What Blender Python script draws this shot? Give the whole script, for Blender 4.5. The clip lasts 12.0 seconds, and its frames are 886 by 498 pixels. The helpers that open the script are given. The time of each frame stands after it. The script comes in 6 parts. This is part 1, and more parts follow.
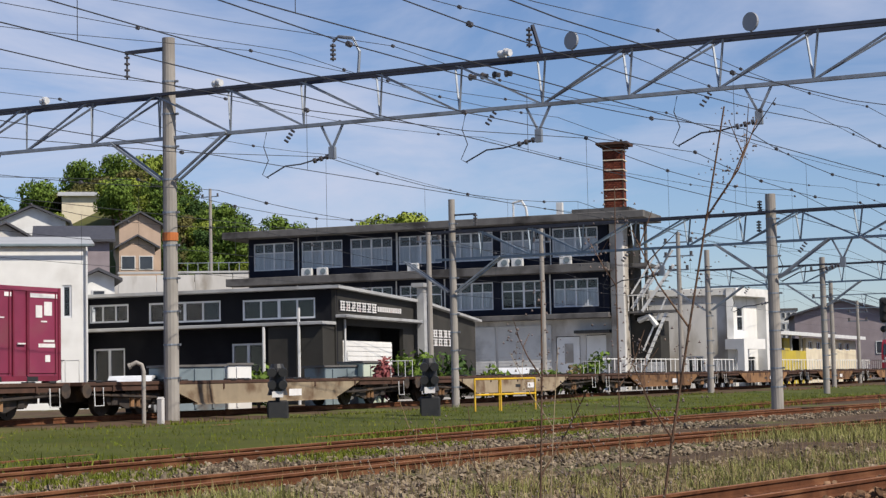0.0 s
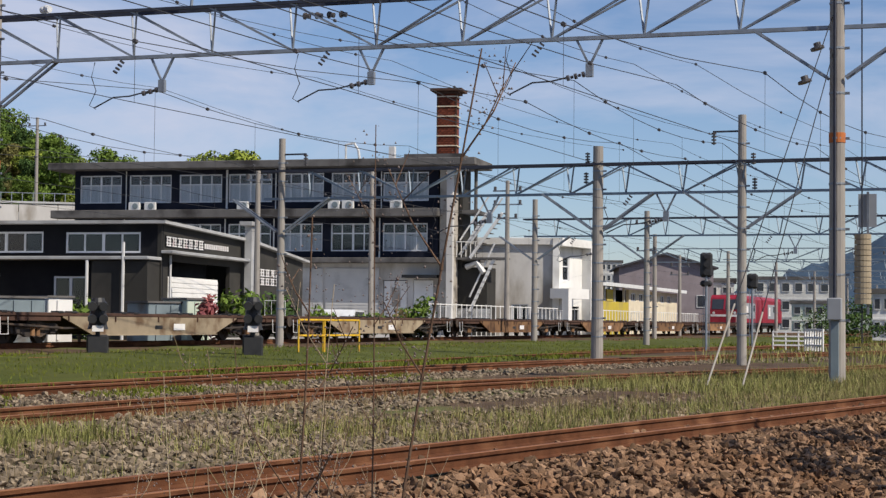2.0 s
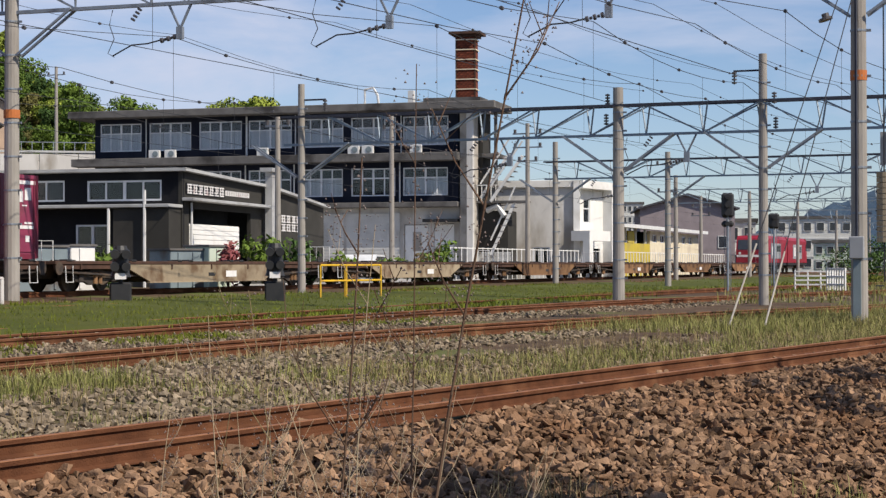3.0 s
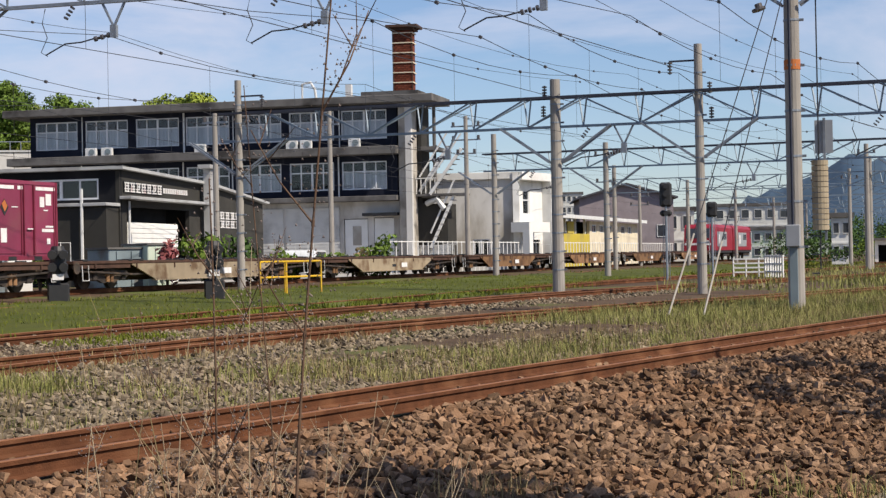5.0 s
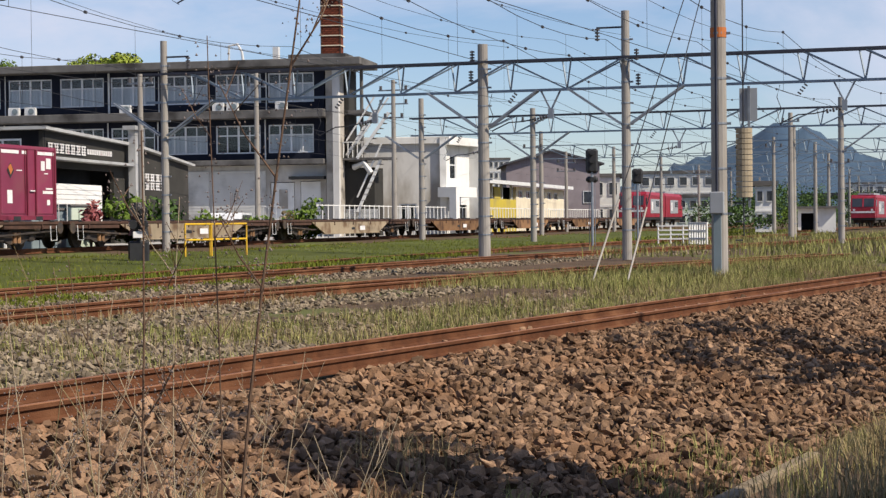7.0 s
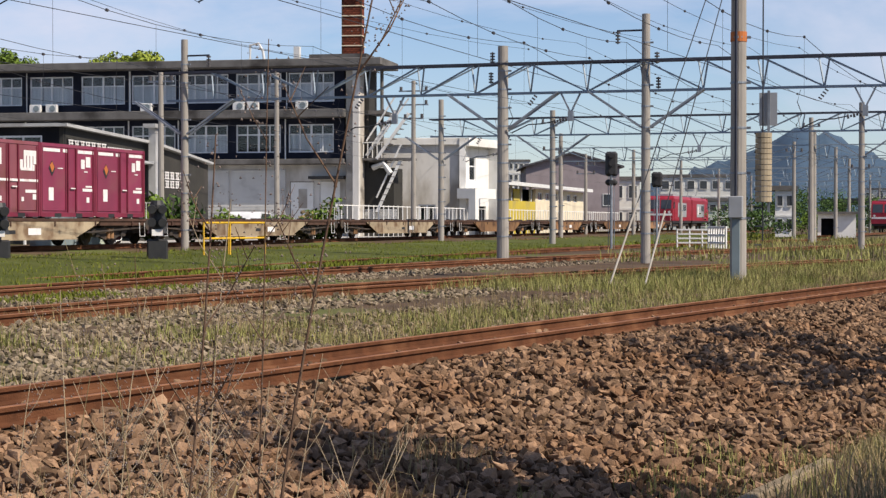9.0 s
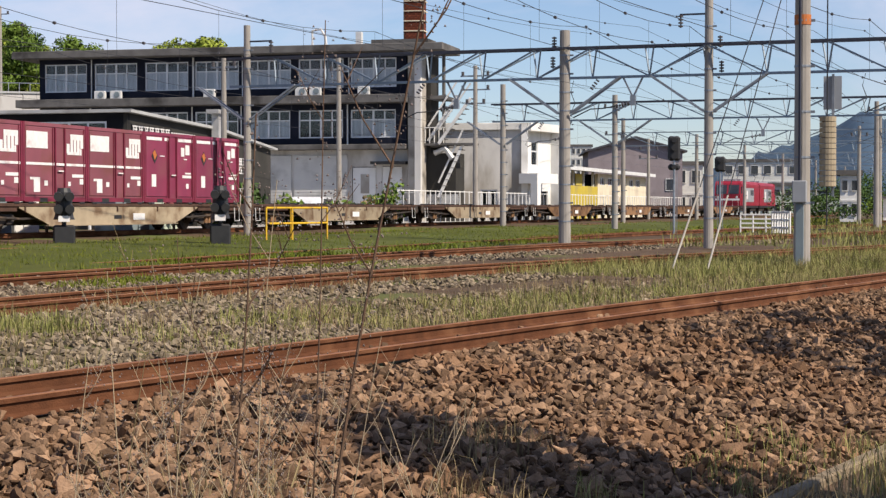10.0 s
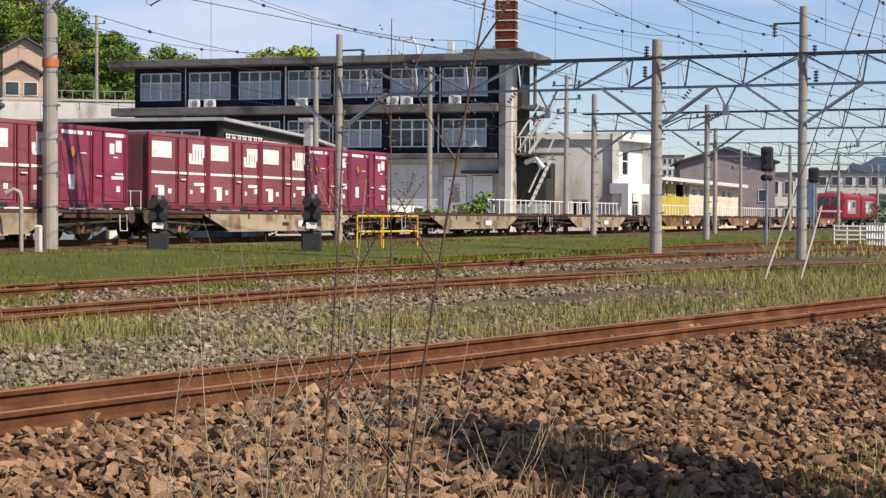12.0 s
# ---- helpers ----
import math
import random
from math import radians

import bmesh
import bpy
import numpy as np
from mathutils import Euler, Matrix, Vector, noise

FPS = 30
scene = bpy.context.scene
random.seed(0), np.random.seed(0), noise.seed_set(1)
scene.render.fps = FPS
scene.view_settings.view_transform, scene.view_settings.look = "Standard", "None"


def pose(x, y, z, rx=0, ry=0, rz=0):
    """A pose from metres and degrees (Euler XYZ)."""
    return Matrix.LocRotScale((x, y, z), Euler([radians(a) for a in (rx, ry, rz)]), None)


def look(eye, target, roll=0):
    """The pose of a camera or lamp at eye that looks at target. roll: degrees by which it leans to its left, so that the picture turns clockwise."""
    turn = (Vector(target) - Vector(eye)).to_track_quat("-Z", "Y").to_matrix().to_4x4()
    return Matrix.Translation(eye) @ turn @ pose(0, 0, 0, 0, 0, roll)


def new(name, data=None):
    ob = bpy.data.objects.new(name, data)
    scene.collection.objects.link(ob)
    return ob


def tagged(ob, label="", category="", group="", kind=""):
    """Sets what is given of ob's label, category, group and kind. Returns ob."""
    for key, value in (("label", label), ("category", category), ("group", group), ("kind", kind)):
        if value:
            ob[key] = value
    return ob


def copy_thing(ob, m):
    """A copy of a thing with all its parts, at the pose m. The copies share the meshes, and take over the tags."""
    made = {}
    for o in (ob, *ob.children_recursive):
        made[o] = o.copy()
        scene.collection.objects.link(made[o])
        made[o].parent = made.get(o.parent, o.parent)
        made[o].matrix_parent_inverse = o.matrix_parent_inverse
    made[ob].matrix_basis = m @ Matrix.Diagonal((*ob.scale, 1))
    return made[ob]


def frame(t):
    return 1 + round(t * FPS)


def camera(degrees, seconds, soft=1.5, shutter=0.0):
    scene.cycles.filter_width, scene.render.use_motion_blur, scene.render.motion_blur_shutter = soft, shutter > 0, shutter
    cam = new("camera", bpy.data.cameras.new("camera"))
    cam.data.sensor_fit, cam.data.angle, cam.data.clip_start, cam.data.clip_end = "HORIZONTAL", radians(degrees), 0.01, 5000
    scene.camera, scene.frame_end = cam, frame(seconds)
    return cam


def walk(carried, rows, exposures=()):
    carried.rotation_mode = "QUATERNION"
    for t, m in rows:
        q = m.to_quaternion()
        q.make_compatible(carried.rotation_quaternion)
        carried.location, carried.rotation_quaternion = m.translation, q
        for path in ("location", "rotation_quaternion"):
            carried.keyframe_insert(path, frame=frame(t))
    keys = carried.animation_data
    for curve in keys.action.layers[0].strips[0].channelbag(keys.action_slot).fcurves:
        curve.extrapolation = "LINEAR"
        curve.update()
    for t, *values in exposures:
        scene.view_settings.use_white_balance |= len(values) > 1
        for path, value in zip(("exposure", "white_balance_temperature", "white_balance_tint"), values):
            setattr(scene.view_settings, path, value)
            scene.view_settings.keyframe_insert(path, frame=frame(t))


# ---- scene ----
EYE = 0.9
cam = camera(29.0, 12.0, soft=1.35)


SIDE = Vector((math.cos(radians(71)), -math.sin(radians(71)), 0))


def aim(yaw, tilt, lean, lift=0.0, side=0.0):
    """The camera's pose: yaw clockwise from +y, tilt upwards, lean to the right, in degrees; lift and sidestep in metres."""
    y, p = radians(yaw), radians(tilt)
    ahead = Vector((math.sin(y) * math.cos(p), math.cos(y) * math.cos(p), math.sin(p)))
    eye = Vector((0, 0, EYE + lift)) + SIDE * side
    return look(eye, eye + ahead, -lean)


PATH = [
    (0, 64.450, 4.373, 1.237, 0.032, -0.152),
    (0.5, 66.365, 5.436, -0.633, 0.033, -0.122),
    (1, 68.839, 4.720, -1.869, 0.047, -0.126),
    (1.5, 68.525, 3.114, -0.920, 0.016, -0.106),
    (2, 70.073, 2.430, -0.586, 0.018, -0.034),
    (2.5, 70.194, 0.975, -0.405, 0.029, -0.038),
    (2.7, 69.441, 0.482, -0.075, 0.004, -0.040),
    (4.3, 70.348, 0.676, 1.400, 0.047, -0.027),
    (4.5, 70.575, 0.311, 1.289, 0.054, -0.019),
    (5, 71.365, 0.285, 1.149, 0.059, -0.007),
    (5.5, 72.271, -0.404, 1.005, 0.056, 0.000),
    (6, 72.922, -0.481, 0.729, 0.048, -0.001),
    (6.5, 73.853, -0.693, 0.531, 0.047, 0.001),
    (7, 73.797, -0.930, 0.627, 0.040, 0.013),
    (8.8, 73.515, -0.809, 0.137, 0.050, 0.052),
    (9, 73.158, -0.891, -0.010, 0.046, 0.047),
    (9.5, 71.186, -0.916, 0.023, 0.035, 0.047),
    (10, 71.080, -1.385, 0.032, 0.037, 0.063),
    (10.5, 71.763, -1.541, 0.050, 0.040, 0.101),
    (11, 72.315, -1.550, -0.111, 0.040, 0.102),
    (11.5, 71.120, -1.333, -0.247, 0.037, 0.075),
    (12, 68.075, -1.072, -0.330, 0.016, 0.055),
]
walk(cam, [(t, aim(*row)) for t, *row in PATH], exposures=[(0, -0.10, 6500, 10), (0.5, -0.30, 6500, 10), (1, -0.36, 6500, 10), (1.5, -0.24, 6550, 10), (2.5, -0.05, 6600, 10), (4.5, 0.06, 6700, 10), (7, 0.11, 6750, 10), (9, 0.14, 6800, 11), (12, 0.21, 6850, 12)])

# ---- world, sun ----
world = bpy.data.worlds.new("world")
scene.world = world
world.use_nodes = True
wn, wl = world.node_tree.nodes, world.node_tree.links
sky = wn.new("ShaderNodeTexSky")
sky.sky_type, sky.sun_disc = "NISHITA", False
sky.sun_elevation, sky.sun_rotation = radians(46), radians(194)
sky.air_density, sky.dust_density, sky.ozone_density = 0.95, 0.3, 4.0
tc = wn.new("ShaderNodeTexCoord")
mp = wn.new("ShaderNodeMapping")
mp.inputs["Scale"].default_value = (1.0, 1.0, 3.2)
mp.inputs["Rotation"].default_value = (0.25, 0.1, 0.4)
cl = wn.new("ShaderNodeTexNoise")
cl.inputs["Scale"].default_value, cl.inputs["Detail"].default_value, cl.inputs["Roughness"].default_value = 3.4, 7, 0.58
cl.inputs["Distortion"].default_value = 0.5
cr = wn.new("ShaderNodeValToRGB")
cr.color_ramp.elements[0].position, cr.color_ramp.elements[1].position = 0.42, 0.63
mx = wn.new("ShaderNodeMix")
mx.data_type = "RGBA"
sc = wn.new("ShaderNodeMath")
sc.operation = "MULTIPLY"
sc.inputs[1].default_value = 0.8
mx.inputs["B"].default_value = (6.0, 6.4, 7.2, 1)
wl.new(tc.outputs["Generated"], mp.inputs[0])
wl.new(mp.outputs[0], cl.inputs[0])
wl.new(cl.outputs["Fac"], cr.inputs[0])
wl.new(cr.outputs[0], sc.inputs[0])
# the clouds thin out overhead
up_z, thin, fade = wn.new("ShaderNodeSeparateXYZ"), wn.new("ShaderNodeMapRange"), wn.new("ShaderNodeMath")
thin.inputs[1].default_value, thin.inputs[2].default_value = 0.22, 0.65
thin.inputs[3].default_value, thin.inputs[4].default_value = 1.0, 0.12
fade.operation = "MULTIPLY"
wl.new(tc.outputs["Generated"], up_z.inputs[0])
wl.new(up_z.outputs["Z"], thin.inputs[0])
wl.new(sc.outputs[0], fade.inputs[0])
wl.new(thin.outputs[0], fade.inputs[1])
wl.new(fade.outputs[0], mx.inputs["Factor"])
wl.new(sky.outputs[0], mx.inputs["A"])
tint = wn.new("ShaderNodeMix")
tint.data_type, tint.blend_type = "RGBA", "MULTIPLY"
tint.inputs["Factor"].default_value = 1.0
tint.inputs["B"].default_value = (1.04, 1.05, 1.17, 1)
wl.new(mx.outputs["Result"], tint.inputs["A"])
wl.new(tint.outputs["Result"], wn["Background"].inputs[0])
wn["Background"].inputs[1].default_value = 0.1
sun = new("sun", bpy.data.lights.new("sun", "SUN"))
sun.data.energy, sun.data.angle, sun.data.color = 5.2, radians(0.53), (1, 0.92, 0.80)
sun.matrix_world = look((-0.24 * 60, -0.94 * 60, 60), (0, 0, 0))


# ---- materials ----
def mat(name, a, b=None, scale=3.0, rough=0.8, metal=0.0, bump=0.0, fine=40.0, stain=None, stain_scale=0.6, stain_at=(0.52, 0.66), each=0.0, island=0.0, stretch=(1, 1, 1), emit=0.0):
    """A surface of two tones at one scale, stains at a wider one and fine relief."""
    m = bpy.data.materials.new(name)
    m.use_nodes = True
    n, l = m.node_tree.nodes, m.node_tree.links
    p = n["Principled BSDF"]
    p.inputs["Roughness"].default_value, p.inputs["Metallic"].default_value = rough, metal
    if rough >= 0.7 and metal == 0:
        p.inputs["Specular IOR Level"].default_value = 0.15    # dusty, dry surfaces
    co = n.new("ShaderNodeTexCoord")
    mp = n.new("ShaderNodeMapping")
    mp.inputs["Scale"].default_value = stretch
    l.new(co.outputs["Object"], mp.inputs[0])
    b = b or tuple(c * 0.75 for c in a)

    def noise_of(s, detail=4):
        t = n.new("ShaderNodeTexNoise")
        t.inputs["Scale"].default_value, t.inputs["Detail"].default_value = s, detail
        l.new(mp.outputs[0], t.inputs[0])
        return t

    def mixed(fac, x, y):
        k = n.new("ShaderNodeMix")
        k.data_type = "RGBA"
        for sock, v in (("A", x), ("B", y)):
            if isinstance(v, tuple):
                k.inputs[sock].default_value = (*v, 1)
            else:
                l.new(v, k.inputs[sock])
        if isinstance(fac, float):
            k.inputs["Factor"].default_value = fac
        else:
            l.new(fac, k.inputs["Factor"])
        return k.outputs["Result"]

    def ramp(sock, lo, hi):
        r = n.new("ShaderNodeMapRange")
        r.inputs[1].default_value, r.inputs[2].default_value = lo, hi
        l.new(sock, r.inputs[0])
        return r.outputs[0]

    col = mixed(ramp(noise_of(scale).outputs["Fac"], 0.3, 0.7), a, b)
    if stain:
        col = mixed(ramp(noise_of(stain_scale, 6).outputs["Fac"], *stain_at), col, stain)
    if each or island:
        src = n.new("ShaderNodeObjectInfo").outputs["Random"] if each else n.new("ShaderNodeNewGeometry").outputs["Random Per Island"]
        v = n.new("ShaderNodeHueSaturation")
        l.new(ramp(src, -0.0001, 1.0), v.inputs["Value"])
        r = v.inputs["Value"].links[0].from_node
        r.inputs[3].default_value, r.inputs[4].default_value = 1 - (each or island), 1 + (each or island)
        l.new(col, v.inputs["Color"])
        col = v.outputs[0]
    l.new(col, p.inputs["Base Color"])
    if bump:
        bp = n.new("ShaderNodeBump")
        bp.inputs["Strength"].default_value, bp.inputs["Distance"].default_value = bump, 0.02
        l.new(noise_of(fine, 3).outputs["Fac"], bp.inputs["Height"])
        l.new(bp.outputs[0], p.inputs["Normal"])
    return m


M = dict(
    rust=mat("rail_rust", (0.135, 0.053, 0.025), (0.080, 0.031, 0.015), 6, 0.9, 0.0, 0.5, 60, (0.19, 0.085, 0.042), 1.5),
    railtop=mat("rail_head", (0.27, 0.115, 0.046), (0.19, 0.075, 0.030), 5, 0.65, 0, 0.2, 60, (0.16, 0.06, 0.025), 1.2),
    stone=mat("ballast_stone", (0.28, 0.175, 0.108), (0.16, 0.097, 0.058), 9, 0.95, 0, 0.5, 50, (0.19, 0.102, 0.055), 0.7, (0.45, 0.7), island=0.55),
    stone_grey=mat("grey_ballast", (0.27, 0.215, 0.152), (0.155, 0.118, 0.08), 7, 0.95, 0, 0.4, 30, island=0.5),
    concrete=mat("pole_concrete", (0.37, 0.34, 0.305), (0.28, 0.258, 0.232), 2.5, 0.9, 0, 0.3, 40, (0.24, 0.215, 0.19), 0.9, stretch=(1, 1, 0.35)),
    steel=mat("galvanised_steel", (0.30, 0.33, 0.37), (0.22, 0.25, 0.29), 4, 0.55, 0.35, 0, 40, (0.16, 0.17, 0.19), 1.0),
    steel_far=mat("weathered_steel", (0.26, 0.32, 0.38), (0.2, 0.25, 0.3), 2, 0.6, 0.2),
    chord=mat("dark_steel", (0.045, 0.05, 0.075), (0.028, 0.033, 0.05), 3, 0.7, 0.2),
    wire=mat("wire", (0.045, 0.047, 0.055), None, 3, 0.7),
    insul=mat("insulator", (0.09, 0.08, 0.08), None, 8, 0.35),
    porcelain=mat("porcelain", (0.75, 0.75, 0.74), None, 8, 0.3),
    navy=mat("navy_cladding", (0.014, 0.017, 0.029), (0.010, 0.012, 0.021), 1.5, 0.85, 0, 0.1, 20, (0.022, 0.024, 0.036), 0.3),
    charcoal=mat("charcoal_cladding", (0.012, 0.0125, 0.0155), (0.008, 0.0085, 0.0115), 1, 0.85, 0, 0.0, 20, (0.024, 0.024, 0.026), 0.3),
    brownwall=mat("brown_cladding", (0.048, 0.046, 0.041), (0.038, 0.036, 0.033), 1, 0.85, 0, 0, 20, (0.06, 0.055, 0.05), 0.3),
    slab=mat("grey_concrete", (0.165, 0.157, 0.15), (0.115, 0.109, 0.104), 1.4, 0.95, 0, 0.2, 20, (0.05, 0.046, 0.044), 0.4),
    render=mat("pale_render", (0.62, 0.60, 0.57), (0.53, 0.51, 0.48), 1.2, 0.9, 0, 0.1, 20, (0.34, 0.31, 0.27), 0.5, stretch=(1, 1, 0.4)),
    pillar=mat("stained_pillar", (0.50, 0.46, 0.40), (0.36, 0.325, 0.28), 1.1, 0.95, 0, 0.3, 20, (0.2, 0.18, 0.155), 0.7),
    white=mat("white_paint", (0.80, 0.79, 0.76), (0.72, 0.71, 0.68), 1.2, 0.7, 0, 0, 20, (0.62, 0.6, 0.56), 0.4),
    trim=mat("white_trim", (0.70, 0.70, 0.68), (0.58, 0.58, 0.57), 2, 0.6),
    frame=mat("aluminium_frame", (0.74, 0.75, 0.76), (0.64, 0.65, 0.67), 3, 0.5, 0.1),
    shutter=mat("metal_shutter", (0.62, 0.61, 0.58), (0.54, 0.53, 0.51), 1.2, 0.6, 0.1, 0, 20, (0.36, 0.35, 0.33), 0.5),
    curtain=mat("curtain", (0.78, 0.78, 0.80), (0.55, 0.56, 0.60), 1.6, 0.9, stretch=(3, 3, 0.1)),
    # near-black: painted shade of rooms that aren't built; also a dark door and canopy
    dark=mat("unlit_room_and_dark_paint", (0.03, 0.032, 0.036), (0.02, 0.021, 0.024), 2, 0.9),
    yellow_wall=mat("yellow_wall", (0.55, 0.43, 0.06), (0.48, 0.37, 0.06), 1, 0.7, 0, 0, 20, (0.4, 0.32, 0.1), 0.4),
    cream=mat("cream_wall", (0.74, 0.66, 0.50), (0.66, 0.58, 0.43), 1, 0.8, 0, 0, 20, (0.55, 0.47, 0.36), 0.4),
    tan=mat("tan_wall", (0.50, 0.37, 0.28), (0.42, 0.31, 0.235), 1, 0.85),
    roof=mat("dark_roof_tiles", (0.075, 0.075, 0.085), (0.05, 0.05, 0.06), 3, 0.6, 0, 0.3, 8),
    tin=mat("pale_tin_roof", (0.55, 0.55, 0.53), (0.46, 0.46, 0.45), 1, 0.5, 0.2),
    brick=mat("chimney_brick", (0.20, 0.055, 0.03), (0.12, 0.035, 0.022), 3, 0.9, 0, 0.3, 20, (0.06, 0.03, 0.025), 0.5, each=0.25),
    mauve=mat("mauve_siding", (0.31, 0.265, 0.275), (0.25, 0.21, 0.22), 1, 0.8, 0, 0, 20),
    far_wall=mat("far_wall", (0.72, 0.71, 0.66), (0.6, 0.6, 0.56), 0.4, 0.9),
    green_wall=mat("pale_green_wall", (0.55, 0.62, 0.52), (0.48, 0.55, 0.46), 0.4, 0.9),
    crimson=mat("crimson_paint", (0.25, 0.034, 0.078), (0.205, 0.028, 0.066), 1.5, 0.5, 0, 0.05, 12, (0.22, 0.05, 0.075), 0.9, each=0.12),
    dusty_red=mat("faded_red_paint", (0.25, 0.072, 0.094), (0.205, 0.06, 0.08), 1.5, 0.65, 0, 0.05, 12, (0.19, 0.06, 0.06), 0.9, each=0.12),
    # shaded copy of the container red, for roofs, posts, rails and ribs
    shaded_red=mat("shadowed_red_paint", (0.20, 0.018, 0.045), None, 2, 0.6),
    decal=mat("white_marking", (0.82, 0.80, 0.78), (0.70, 0.67, 0.66), 6, 0.6, 0, 0, 20, (0.55, 0.4, 0.4), 2.0, (0.58, 0.75)),
    orange=mat("orange_marking", (0.52, 0.17, 0.055), (0.42, 0.14, 0.05), 4, 0.7),
    beige=mat("beige_wagon_paint", (0.40, 0.32, 0.22), (0.30, 0.24, 0.165), 2, 0.8, 0, 0.1, 20, (0.17, 0.11, 0.068), 1.1, each=0.2),
    tanwagon=mat("rusty_wagon_paint", (0.30, 0.17, 0.085), (0.20, 0.11, 0.06), 2, 0.85, 0, 0.1, 20, (0.10, 0.055, 0.035), 1.1, each=0.25),
    deck=mat("wagon_deck_steel", (0.10, 0.055, 0.04), (0.06, 0.036, 0.028), 3, 0.85, 0, 0.2, 20),
    bogie=mat("bogie_iron", (0.055, 0.043, 0.036), (0.035, 0.028, 0.024), 4, 0.8, 0.2, 0.2, 30, (0.11, 0.075, 0.05), 2),
    black=mat("black_paint", (0.018, 0.018, 0.02), (0.028, 0.027, 0.027), 5, 0.55),
    loco_red=mat("locomotive_red", (0.30, 0.010, 0.026), (0.24, 0.009, 0.022), 2, 0.5, 0, 0, 20, (0.33, 0.02, 0.04), 0.8),
    loco_grey=mat("locomotive_grey", (0.34, 0.35, 0.37), (0.28, 0.29, 0.3), 2, 0.45),
    glass=mat("dark_glass", (0.03, 0.035, 0.045), (0.05, 0.055, 0.065), 1, 0.08),
    safety_yellow=mat("safety_yellow", (0.74, 0.45, 0.02), (0.62, 0.36, 0.02), 3, 0.55, 0, 0, 20, (0.4, 0.22, 0.04), 2.0),
    bin_grey=mat("blue_grey_steel", (0.22, 0.27, 0.29), (0.17, 0.21, 0.23), 1.5, 0.7, 0, 0.1, 20, (0.13, 0.12, 0.11), 0.8),
    kerb=mat("kerb_concrete", (0.27, 0.21, 0.14), (0.20, 0.155, 0.105), 4, 0.95, 0, 0.5, 30),
    bark=mat("bark", (0.14, 0.10, 0.07), (0.09, 0.065, 0.045), 8, 0.95, 0, 0.5, 20),
    leaf=mat("leaves", (0.125, 0.185, 0.03), (0.08, 0.13, 0.022), 0.35, 0.7, island=0.45),
    leaf_light=mat("young_leaves", (0.25, 0.29, 0.045), (0.17, 0.22, 0.035), 0.35, 0.7, island=0.4),
    leaf_scrub=mat("scrub_leaves", (0.16, 0.145, 0.05), (0.105, 0.105, 0.035), 0.35, 0.75, island=0.45),
    leaf_dark=mat("dark_leaves", (0.065, 0.115, 0.028), (0.04, 0.075, 0.02), 0.35, 0.7, island=0.4),
    flower=mat("red_leaves", (0.36, 0.11, 0.12), (0.26, 0.10, 0.08), 2, 0.7, island=0.4),
    grass=mat("grass_blades", (0.19, 0.20, 0.058), (0.275, 0.25, 0.095), 0.35, 0.75, island=0.4),
    lawn=mat("lawn_blades", (0.100, 0.132, 0.012), (0.155, 0.165, 0.022), 0.3, 0.75, island=0.35),
    straw=mat("dry_grass", (0.31, 0.24, 0.125), (0.21, 0.155, 0.08), 1.5, 0.85, island=0.35),
    stem=mat("dry_stem", (0.16, 0.10, 0.065), (0.10, 0.06, 0.04), 20, 0.85),
    pale_stem=mat("bleached_stem", (0.44, 0.35, 0.23), (0.33, 0.25, 0.16), 15, 0.9),
    seed=mat("seed_heads", (0.24, 0.19, 0.17), (0.17, 0.14, 0.125), 20, 0.9, island=0.3),
    # blue instead of green: distance haze painted into the mountain's colour
    mountain=mat("hazed_mountain", (0.058, 0.096, 0.145), (0.044, 0.077, 0.122), 0.01, 1.0, 0, 0, 20, (0.066, 0.102, 0.142), 0.025),
    edge=mat("grey_roof_edge", (0.46, 0.46, 0.45), (0.36, 0.36, 0.36), 1.5, 0.6, 0, 0, 20, (0.28, 0.27, 0.26), 0.6),
    car_white=mat("white_car_paint", (0.75, 0.76, 0.77), None, 2, 0.3),
)


# ---- mesh helpers ----
def box(bm, x0, x1, y0, y1, z0, z1, m=None, bevel=0.0):
    r = bmesh.ops.create_cube(bm, size=1, matrix=Matrix.LocRotScale(((x0 + x1) / 2, (y0 + y1) / 2, (z0 + z1) / 2), None, (abs(x1 - x0), abs(y1 - y0), abs(z1 - z0))))
    if bevel:
        es = {e for v in r["verts"] for e in v.link_edges}
        r = bmesh.ops.bevel(bm, geom=list(es), offset=bevel, segments=1, affect="EDGES")
    if m:
        bmesh.ops.transform(bm, matrix=m, verts=list({v for v in r["verts"]}))
    return bm


def tube(bm, points, radius, sides=6, taper=None):
    """A tube along points; radius may taper to another at its end."""
    rings = []
    pts = [Vector(p) for p in points]
    for i, p in enumerate(pts):
        a, b = pts[max(i - 1, 0)], pts[min(i + 1, len(pts) - 1)]
        d = (b - a).normalized()
        s = d.orthogonal().normalized() if abs(d.z) > 0.98 else d.cross(Vector((0, 0, 1))).normalized()
        u = s.cross(d)
        r = radius if taper is None else radius + (taper - radius) * i / max(len(pts) - 1, 1)
        rings.append([bm.verts.new(p + (s * math.cos(k) + u * math.sin(k)) * r) for k in (2 * math.pi * (j + 0.5) / sides for j in range(sides))])
    for q, w in zip(rings, rings[1:]):
        for j in range(sides):
            bm.faces.new((q[j], q[(j + 1) % sides], w[(j + 1) % sides], w[j]))
    bm.faces.new(rings[0][::-1])
    bm.faces.new(rings[-1])
    return bm


